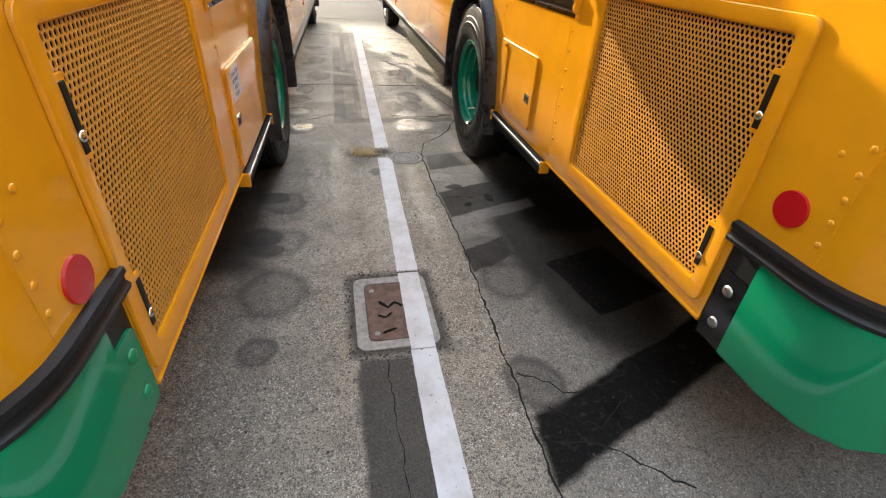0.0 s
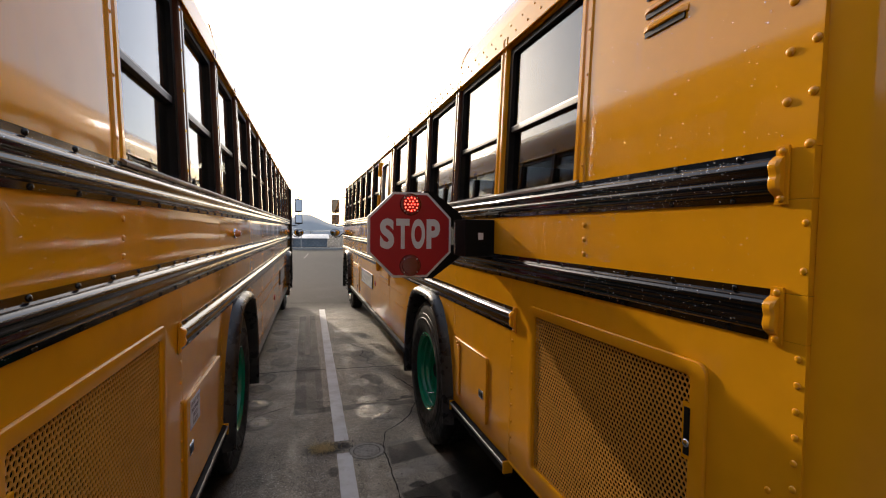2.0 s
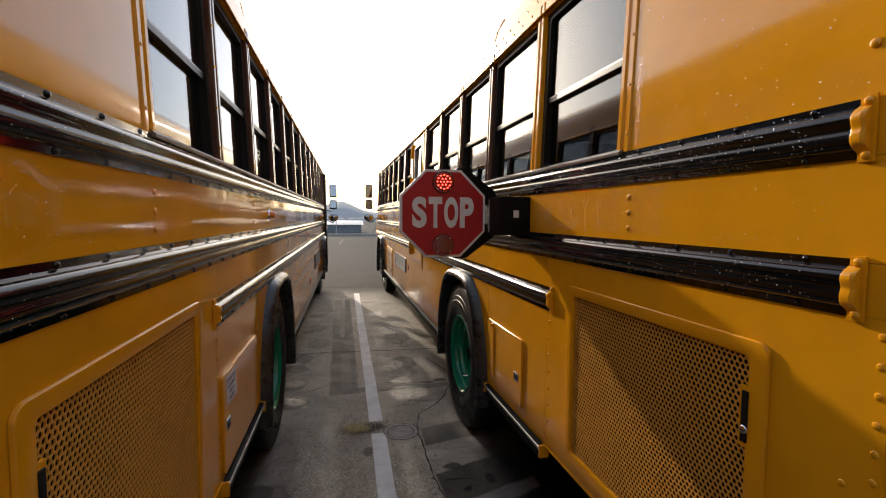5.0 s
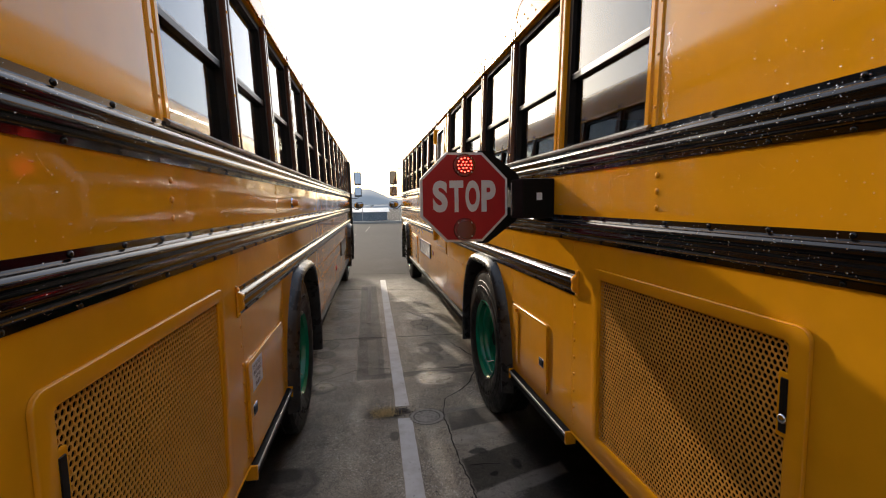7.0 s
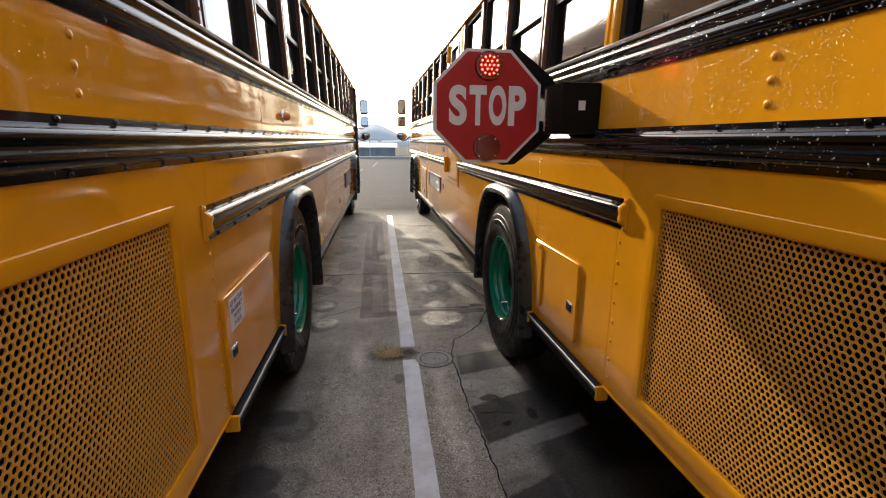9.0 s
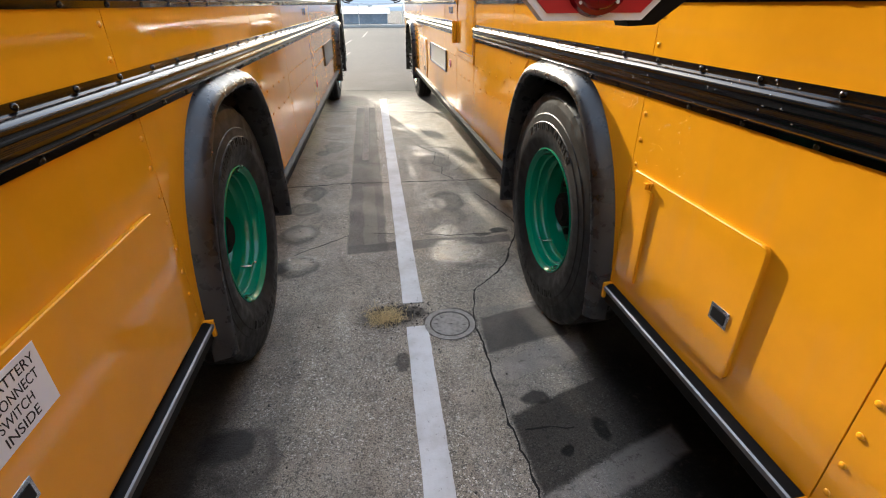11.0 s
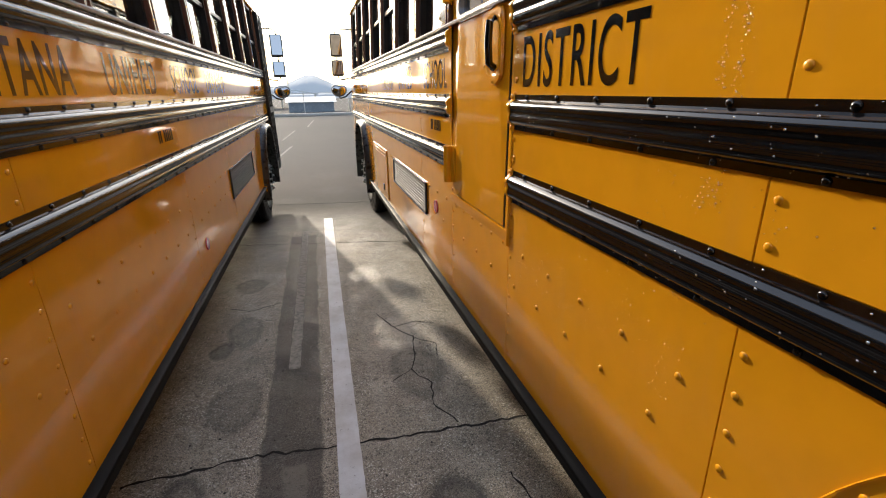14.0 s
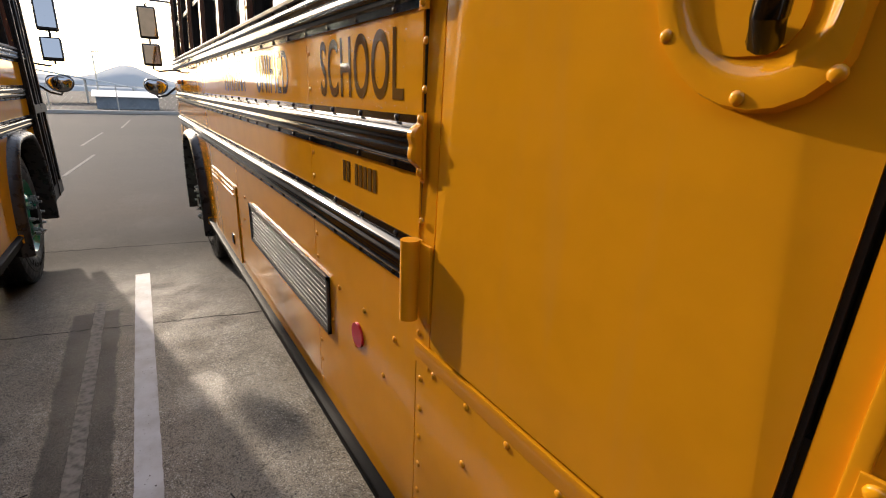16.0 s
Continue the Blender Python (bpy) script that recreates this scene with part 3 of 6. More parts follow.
def shell(bus, sd, first, pitch, bracket):
    """What both buses share: floor, far wall, roof, ends."""
    s = sd.s
    # floor and chassis
    bm = bmesh.new()
    sd.box(bm, -0.06, -WIDTH + 0.02, 0.5, NOSE - 0.1, 0.98, 1.03)
    sd.box(bm, -0.75, -1.69, 0.45, NOSE - 0.4, 0.55, 0.98)
    # two low blocks, unseen, added to keep light from under the bus
    sd.box(bm, -0.30, -2.1, 0.55, 2.6, 0.30, 0.98)
    sd.box(bm, -0.30, -2.1, 4.4, 8.6, 0.32, 0.95)
    sd.box(bm, -0.25, -2.1, WHEEL_R - 0.09, WHEEL_R + 0.09, 0.42, 0.6)
    sd.box(bm, -0.25, -2.1, WHEEL_F - 0.06, WHEEL_F + 0.06, 0.40, 0.52)
    part("chassis", bm, DARK, bus, "grimy dark chassis and axles")
    # far wall
    bm = bmesh.new()
    sd.box(bm, -WIDTH, -WIDTH + 0.06, 0.64, NOSE - 0.3, 0.5, SILL)
    sd.box(bm, -WIDTH + 0.01, -WIDTH + 0.08, 0.64, NOSE - 0.3, HEAD, 2.6)
    y = first
    while y < NOSE - 0.3:
        sd.box(bm, -WIDTH + 0.01, -WIDTH + 0.07, y - 0.05, y + 0.05, SILL, HEAD)
        y += pitch
    sd.box(bm, -WIDTH, -WIDTH + 0.06, 0.64, first, SILL, HEAD)
    part("far_wall", bm, YELLOW, bus)
    # roof: one arched shell
    arc = [(-0.004, 2.585), (0.0, 2.60), (-0.012, 2.66), (-0.05, 2.74), (-0.13, 2.82), (-0.28, 2.90), (-0.55, 2.985), (-0.9, 3.04), (-WIDTH / 2, 3.06)]
    arc = arc + [(-WIDTH - u, z) for u, z in reversed(arc[:-1])]
    inner = [(min(max(u, -WIDTH + 0.05), -0.05), z - 0.04) for u, z in reversed(arc)]
    bm = bmesh.new()
    sd.strip(bm, arc + inner, REAR + 0.02, NOSE - 0.1)
    part("roof", bm, YELLOW, bus, "yellow arched steel roof", 50)
    for k in (2, 6, 10):
        bm = bmesh.new()
        y = first + k * pitch
        rim = [(u + (0.002 if u > -WIDTH / 2 else -0.002), z + 0.002) for u, z in arc]
        sd.strip(bm, rim + [(u, z - 0.004) for u, z in reversed(arc)], y - 0.03, y + 0.03)
        part("roof_bow", bm, YELLOW_TRIM, bus, "", 50)
    # header over the windows
    bm = bmesh.new()
    sd.box(bm, -0.07, 0.0, 0.635, NOSE - 0.25, HEAD - 0.002, 2.6)
    sd.strip(bm, [(0.0, HEAD + 0.012), (0.014, HEAD + 0.0), (0.016, HEAD + 0.004), (0.0, HEAD + 0.024)], first, NOSE - 0.3)
    head = part("header", bm, YELLOW, bus, "yellow rain header above the windows")
    bm = []
    y = first
    while y < NOSE - 0.3:
        if s < 0:
            sd.stud(bm, y, 2.53, 0.0, 0.006, 0.003)
            sd.stud(bm, y + 0.06, 2.575, 0.0, 0.006, 0.003)
        y += 0.118
    studs("rivet", bm, sd, YELLOW_TRIM, head)
    # rear: rounded corners and flat back
    bm = bmesh.new()
    cr = 0.635 - REAR
    prof = [(-cr + cr * math.cos(radians(a)), 0.635 - cr * math.sin(radians(a))) for a in range(0, 91, 9)]
    prof = prof + [(-WIDTH - u, y) for u, y in reversed(prof)]
    back = [(max(min(u, -0.05), -WIDTH + 0.05), y + 0.04) for u, y in prof]
    loft(bm, [[(s * u, y, z) for u, y in prof + back[::-1]] for z in (0.80, 2.62)])
    part("rear_wall", bm, YELLOW, bus, "yellow rear wall with rounded corners", 50)
    bm = bmesh.new()
    top = prof
    rings = [[(s * u, y, 2.62) for u, y in top]]
    for f, z in ((0.96, 2.74), (0.82, 2.88), (0.5, 3.0), (0.1, 3.05)):
        rings.append([(s * (-WIDTH / 2 + (u + WIDTH / 2) * f), 0.635 - (0.635 - y) * (0.4 + 0.6 * f), z) for u, y in top])
    loft(bm, rings, False, False)
    part("rear_cap", bm, YELLOW, bus, "yellow domed rear roof cap", 60)
    # bumper, its black brackets and the rubber strip above it
    bm = bmesh.new()
    sect = [(0.006, 0.775), (0.012, 0.76), (0.012, 0.64), (0.010, 0.49), (0.0, 0.475), (-0.03, 0.475), (-0.03, 0.775)]
    path = [(-0.004, 0.735), (-0.006, 0.60), (-0.03, 0.50), (-0.085, 0.435), (-0.17, 0.405), (-0.35, 0.395)]
    path = path + [(-WIDTH - u, y) for u, y in reversed(path)]
    rings = []
    for i, p in enumerate(path):
        d = Vector(path[min(i + 1, len(path) - 1)]) - Vector(path[max(i - 1, 0)])
        n = Vector((-d.y, d.x)).normalized()
        rings.append([(s * (p[0] + n.x * g), p[1] + n.y * g, z) for g, z in sect])
    loft(bm, rings)
    bump = part("bumper", bm, GREEN, bus, "glossy green steel rear bumper", 50)
    bm = bmesh.new()
    for u, z in ((-0.19, 0.66), (-0.145, 0.58)):
        disc(bm, (s * u, 0.40, z), "y", 0.013, -0.014, 10, 0.009)
    part("bolts", bm, FRAME, bump, kind="stuff")
    bm = bmesh.new()
    sd.box(bm, -0.03, -0.008, 0.72, 0.832, 0.475, 0.77)
    sd.plate(bm, rounded(0.735, 0.825, 0.49, 0.70, 0.02), -0.01, 0.002)
    br = part("bumper_bracket", bm, bracket, bus, "bolted bumper bracket plate")
    bm = []
    for z in (0.65, 0.545):
        sd.stud(bm, 0.785, z, 0.001, 0.017, 0.008)
    studs("bolt", bm, sd, STEEL if bracket == BLACK else GREEN, br)
    bm = bmesh.new()
    sect = [(0.0, 0.777), (0.018, 0.777), (0.020, 0.787), (0.012, 0.795), (0.013, 0.808), (0.019, 0.813), (0.018, 0.826), (0.0, 0.830)]
    path = [(0.0, 0.845)] + [(u, y) for u, y in prof]
    rings = []
    for i, p in enumerate(path):
        d = Vector(path[min(i + 1, len(path) - 1)]) - Vector(path[max(i - 1, 0)])
        n = Vector((-d.y, d.x)).normalized()
        rings.append([(s * (p[0] + n.x * g), p[1] + n.y * g, z) for g, z in sect])
    loft(bm, rings)
    part("rubber_strip", bm, GASKET, bus, "black rubber moulding above the bumper", 50)
    # engine door at the back with its gasket
    bm = bmesh.new()
    for z in (0.80,):
        bead = []
        for k, g in ((59, 0.0), (59, 0.009), (60.5, 0.012), (64.5, 0.012), (66, 0.009), (66, 0.0)):
            a = radians(k)
            bead.append((s * (-cr + (cr + g) * math.cos(a)), 0.635 - (cr + g) * math.sin(a)))
        loft(bm, [[(x, y, q) for x, y in bead] for q in (z, 2.0)])
    sd.box(bm, -WIDTH + cr, -cr, REAR - 0.012, REAR + 0.01, 0.785, 0.815, 0.005)
    part("engine_door_gasket", bm, GASKET, bus, "black rubber gasket of the engine door")
    bm = bmesh.new()
    disc(bm, (s * (-cr + 0.070), REAR + 0.010, 0.975), "y", 0.034, -0.008, 20)
    part("reflector", bm, RED, bus, "round red reflector")
    bm = bmesh.new()
    loft(bm, [[(s * (-cr + 0.082 - 0.31 * a), y, 1.06 + 0.155 * b) for a, b in ((0.03, 0), (0.97, 0), (1, 0.06), (1, 0.94), (0.97, 1), (0.03, 1), (0, 0.94), (0, 0.06))] for y in (REAR - 0.008, REAR - 0.004)])
    pl = part("licence_plate", bm, WHITE_LABEL, bus, "pale metal plate with dark bars")
    bm = bmesh.new()
    for k in range(6):
        sd.box(bm, -cr + 0.052 - 0.043 * k, -cr + 0.024 - 0.043 * k, REAR - 0.0095, REAR - 0.0075, 1.095, 1.165)
    part("bars", bm, BLACK_PAINT_TEXT, pl, kind="stuff")
    # nose: low wall, windscreen, corner posts
    bm = bmesh.new()
    sd.box(bm, -0.10, -WIDTH + 0.10, NOSE - 0.08, NOSE, 0.45, 1.50, 0.03)
    sd.box(bm, -0.06, -WIDTH + 0.06, NOSE - 0.14, NOSE - 0.06, 2.46, 2.75, 0.03)
    for u in (-0.04, -WIDTH / 2 - 0.03, -WIDTH + 0.04):
        sd.box(bm, u, u - 0.06, NOSE - 0.12, NOSE - 0.05, 1.45, 2.5, 0.01)
    part("nose", bm, YELLOW, bus, "yellow flat front below the windscreen")
    bm = bmesh.new()
    sd.box(bm, -0.1, -WIDTH + 0.1, NOSE - 0.09, NOSE - 0.085, 1.5, 2.46)
    ob = part("windscreen", bm, CLEAR, bus, "wide clear windscreen")
    ob.visible_shadow = False
    # seats
    me = None
    for k in range(10):
        y = 2.3 + 0.74 * k
        for u in (-0.12, -1.42):
            if me is None:
                bm = bmesh.new()
                box(bm, 0, 0.9, 0, 0.10, 0.35, 0.92, 0.03)
                box(bm, 0, 0.9, 0.10, 0.5, 0.32, 0.44, 0.03)
                box(bm, 0.05, 0.12, 0.1, 0.2, 0, 0.35)
                me = finish(bm, "seat", SEAT)
            share("seat", me, Matrix.Translation((s * u - (0.9 if s > 0 else 0), y, 1.03)), bus)


def skin(bus, sd, seams, door=None, arches=(WHEEL_R, WHEEL_F), grille_box=None, y_end=NOSE - 0.3):
    """The side panels: rows between the rub rails, cut at the seams, with the openings left free."""
    def row(z0, z1, cuts, holes, name, label):
        cuts = sorted(cuts)
        for a, b in zip(cuts, cuts[1:]):
            if any(a >= h0 - 0.01 and b <= h1 + 0.01 for h0, h1 in holes):
                continue
            bm = bmesh.new()
            sd.box(bm, -0.02, 0.0, a + 0.0015, b - 0.0015, z0, z1, 0.0015)
            part(name, bm, YELLOW, bus, label)
            n = max(2, int((z1 - z0) / 0.075))
            bm = []
            for k in range(n):
                z = z0 + (k + 0.5) * (z1 - z0) / n
                sd.stud(bm, b - 0.02, z)
                if abs(a - 0.635) < 0.01:
                    sd.stud(bm, a + 0.012, z)
            studs("rivet", bm, sd, YELLOW_TRIM, bus)
    hole = [door] if door else []
    dc = list(door) if door else []
    row(RAILS[1][0] + 0.1, RAILS[0][0] + 0.004, [0.635, y_end] + seams["belt"] + dc, hole, "belt_panel", "yellow enamel belt panel")
    row(RAILS[2][0] + 0.1, RAILS[1][0] + 0.004, [0.635, 1.945, y_end] + seams["mid"] + dc, hole + [(0.635, 1.945)], "side_panel", "yellow enamel side panel")
    for z0, z1 in ((RAILS[0][0] + 0.0045, SILL), (RAILS[1][0] + 0.0045, RAILS[1][0] + 0.0995)):
        bm = bmesh.new()
        sd.box(bm, -0.02, 0.0, 0.636, 0.73, z0, z1, 0.001)
        part("filler_panel", bm, YELLOW, bus, "short yellow panel behind the rail's end")
    # a backing behind seams and rails, open at the arches, the grille and the door
    bm = bmesh.new()
    g = grille_box
    parts = [(0.67, g[0] + 0.03), (g[1] - 0.03, arches[0] - 0.62), (arches[0] + 0.62, arches[1] - 0.62), (arches[1] + 0.62, y_end)]
    for a, b in parts:
        sd.box(bm, -0.05, -0.004, a, b, SKIRT + 0.02, RAILS[2][0] + 0.11)
    sd.box(bm, -0.05, -0.004, g[0] + 0.03, g[1] - 0.03, SKIRT + 0.02, g[2] + 0.03)
    lo = RAILS[2][0] + 0.11
    if door:
        sd.box(bm, -0.05, -0.004, 0.67, door[0], lo, SILL)
        sd.box(bm, -0.05, -0.004, door[1], y_end, lo, SILL)
    else:
        sd.box(bm, -0.05, -0.004, 0.67, y_end, lo, SILL)
    part("wall_backing", bm, GASKET, bus)
    # lower row, in pieces
    z1 = RAILS[2][0] + 0.02
    cuts = sorted(seams["skirt"])
    for a, b in zip(cuts, cuts[1:]):
        bm = bmesh.new()
        here = [c for c in arches if a < c < b]
        if here:
            c = here[0]
            line = [(y, max(z, SKIRT)) for y, z in arch_line(c, 0.02, SKIRT - 0.05)]
            out = [(a + 0.0015, SKIRT), (a + 0.0015, 1.245), (b - 0.0015, 1.245), (b - 0.0015, SKIRT)]
            line = [p for p in line if p[1] > SKIRT]
            sd.plate(bm, out + [(line[0][0], SKIRT)] + line + [(line[-1][0], SKIRT)], -0.02, 0.0)
        else:
            top = 1.245
            if door and a >= door[0] - 0.01 and b <= door[1] + 0.01:
                top = 1.0
            if a < g[0] < b:
                o, i = rounded(a, b - 0.0015, SKIRT, 1.378, 0.0005, 2), rounded(g[0] + 0.04, g[1] - 0.04, g[2] + 0.04, g[3] - 0.032, 0.003, 2)
                loft(bm, [[(sd.s * u, y, z) for y, z in q] for q, u in ((o, -0.02), (o, 0.0), (i, 0.0), (i, -0.02), (o, -0.02))], True, False)
            else:
                sd.box(bm, -0.02, 0.0, a + (0.0015 if a > 0.7 else 0), b - (0.0015 if b > 0.9 else 0), SKIRT if b > 0.9 else 0.80, top if b > 0.9 else 1.378, 0.0015 if b > 0.9 else 0)
        part("skirt_panel", bm, YELLOW, bus, "yellow enamel skirt panel")
        bm = []
        if a > 4.0 and not here:
            for k in range(int((b - a) / 0.175)):
                for z in ((0.845,) if door and door[0] - 0.01 < a < door[1] - 0.01 else (0.975, 0.845)):
                    sd.stud(bm, a + 0.1 + 0.175 * k + (0.06 if z < 0.9 else 0), z, 0.0, 0.008, 0.004)
        if a < 0.7:
            for k in range(10):
                sd.stud(bm, 0.650, 0.88 + k * 0.052)
            sd.stud(bm, 0.70, 1.06)
        for k in range(8):
            z = SKIRT + 0.05 + k * 0.075
            if a > 0.7:
                sd.stud(bm, b - 0.02, z)
        studs("rivet", bm, sd, YELLOW_TRIM, bus)


def bottom_rail(bus, sd, y0, y1, z=0.47, edge=None):
    """The bright moulding along the skirt's lower edge."""
    bm = bmesh.new()
    sd.strip(bm, [(-0.02, z - 0.03), (0.012, z - 0.03), (0.018, z - 0.02), (0.018, z + 0.012), (0.026, z + 0.02), (0.026, z + 0.036), (0.010, z + 0.044), (-0.02, z + 0.044)], y0, y1)
    rail = part("skirt_rail", bm, RAIL_DULL, bus, "dark skirt rail with a bright edge", 50)
    bm = bmesh.new()
    sd.strip(bm, [(0.024, z + 0.020), (0.0285, z + 0.022), (0.0285, z + 0.035), (0.024, z + 0.038)], y0, y1)
    part("bright_edge", bm, edge or ALU, rail, "worn metal edge strip")
    for y in (y0, y1):
        bm = bmesh.new()
        sd.box(bm, -0.02, 0.029, y - 0.007, y + 0.007, z - 0.012, z + 0.047, 0.004)
        part("end_cap", bm, YELLOW_TRIM, rail, "yellow end cap")


def hatch(bus, sd, y0, y1, z0, z1, latch_y):
    bm = bmesh.new()
    loft(bm, [[(sd.s * u, y, z) for y, z in rounded(y0 + g, y1 - g, z0 + g, z1 - g, 0.02)] for u, g in ((0.001, 0.0), (0.010, 0.0), (0.0125, 0.0025))])
    h = part("compartment_door", bm, YELLOW, bus, "yellow flush compartment door")
    bm = bmesh.new()
    sd.box(bm, 0.0115, 0.015, latch_y - 0.03, latch_y + 0.03, 0.70, 0.745, 0.002)
    la = part("latch", bm, CHROME, h, "small bright paddle latch")
    bm = bmesh.new()
    sd.box(bm, 0.0145, 0.017, latch_y - 0.022, latch_y + 0.022, 0.708, 0.737, 0.002)
    part("recess", bm, FRAME, la)
    if sd.s < 0:
        bm = bmesh.new()
        yh = y1 - 0.095
        sd.box(bm, 0.0115, 0.016, yh - 0.016, yh + 0.016, z1 - 0.045, z1 - 0.008, 0.002)
        sd.box(bm, 0.015, 0.030, yh - 0.008, yh + 0.008, z1 - 0.030, z1 - 0.012, 0.003)
        part("hinge", bm, YELLOW_TRIM, h)
    return h


def round_lamp(bus, sd, y, z, mat, r=0.022, u=0.0):
    bm = bmesh.new()
    disc(bm, (sd.s * u, y, z), "x", r * 1.5, sd.s * 0.008, 16, r * 1.3)
    la = part("side_marker_lamp", bm, CHROME, bus, "small amber side marker lamp")
    bm = bmesh.new()
    disc(bm, (sd.s * (u + 0.006), y, z), "x", r, sd.s * 0.025, 16, r * 0.85, sd.s * 0.01)
    part("lens", bm, mat, la)


def reflector(bus, sd, y, z, r=0.042):
    bm = bmesh.new()
    disc(bm, (0, y, z), "x", r, sd.s * 0.006, 28, r * 0.97)
    part("reflector", bm, RED, bus, "round red reflector")


def vent(bus, sd, y0, y1, z0, z1):
    bm = bmesh.new()
    sd.box(bm, 0.001, 0.005, y0, y1, z0, z1)
    v = part("louvre_vent", bm, FRAME, bus, "dark louvred vent in a thin frame")
    bm = bmesh.new()
    for a, b, c, d in ((y0, y0 + 0.012, z0, z1), (y1 - 0.012, y1, z0, z1), (y0, y1, z0, z0 + 0.012), (y0, y1, z1 - 0.012, z1)):
        sd.box(bm, 0.003, 0.012, a, b, c, d)
    part("vent_frame", bm, SLAT, v)
    n = 9
    me = None
    for k in range(n):
        z = z0 + 0.012 + (k + 0.5) * (z1 - z0 - 0.024) / n
        if me is None:
            bm = bmesh.new()
            hull(bm, [(sd.s * u, y, dz) for y in (y0 + 0.012, y1 - 0.012) for u, dz in ((0.004, 0.002), (0.009, 0.001), (0.009, -0.0015), (0.004, -0.001))],
                 [(0, 1, 2, 3), (7, 6, 5, 4), (0, 4, 5, 1), (1, 5, 6, 2), (2, 6, 7, 3), (3, 7, 4, 0)])
            me = finish(bm, "slat", SLAT)
        share("slat", me, Matrix.Translation((0, 0, z)), v)


def mirror_set(bus, sd, y, out):
    """Two flat mirrors on a tubular arm and a round crossover mirror below."""
    s = sd.s
    bm = bmesh.new()
    tube(bm, [(s * -0.03, y - 0.05, 2.32), (s * (out - 0.06), y + 0.1, 2.34), (s * out, y + 0.12, 2.30), (s * out, y + 0.12, 1.68), (s * (out - 0.05), y + 0.1, 1.66), (s * -0.02, y - 0.05, 1.68)], 0.010)
    arm = part("mirror_arm", bm, FRAME, bus, "black tubular mirror arm")
    for z0, z1 in ((1.97, 2.28), (1.71, 1.93)):
        bm = bmesh.new()
        box(bm, s * out - 0.085, s * out + 0.085, y + 0.06, y + 0.12, z0, z1, 0.022)
        m = part("mirror", bm, FRAME, arm, "black framed flat rear-view mirror")
        bm = bmesh.new()
        box(bm, s * out - 0.068, s * out + 0.068, y + 0.056, y + 0.061, z0 + 0.020, z1 - 0.020, 0.002)
        g = part("mirror_glass", bm, MIRROR, m)
        turn = Matrix.Translation((s * out, y + 0.06, (z0 + z1) / 2)) @ pose(0, 0, 0, -17 if s > 0 else -4, 0, 5 if s > 0 else 0) @ Matrix.Translation((-s * out, -y - 0.06, -(z0 + z1) / 2))
        m.matrix_basis = turn
    bm = bmesh.new()
    tube(bm, [(s * 0.0, y - 0.02, 1.50), (s * (out * 0.5), y + 0.10, 1.42), (s * out * 0.95, y + 0.16, 1.40), (s * (out + 0.02), y + 0.18, 1.45)], 0.011)
    part("lower_arm", bm, FRAME, bus, "bent black tube of the crossover mirror")
    bm = bmesh.new()
    bmesh.ops.create_uvsphere(bm, u_segments=24, v_segments=14, radius=1.0)
    for v in bm.verts:
        v.co = Vector((s * (out + 0.0) + v.co.x * 0.115, y + 0.16 + v.co.y * 0.05, 1.525 + v.co.z * (0.075 if v.co.z > 0 else 0.105)))
        v.co.z = min(v.co.z, 1.585)
    m = part("crossover_mirror", bm, FRAME, bus, "egg-shaped convex crossover mirror", 80)
    bm = bmesh.new()
    bmesh.ops.create_uvsphere(bm, u_segments=24, v_segments=14, radius=1.0)
    for v in bm.verts:
        v.co = Vector((s * (out + 0.0) + v.co.x * 0.106, y + 0.146 + v.co.y * 0.05, 1.523 + v.co.z * (0.06 if v.co.z > 0 else 0.095)))
        v.co.z = min(v.co.z, 1.578)
    part("mirror_glass", bm, MIRROR, m, smooth=80)


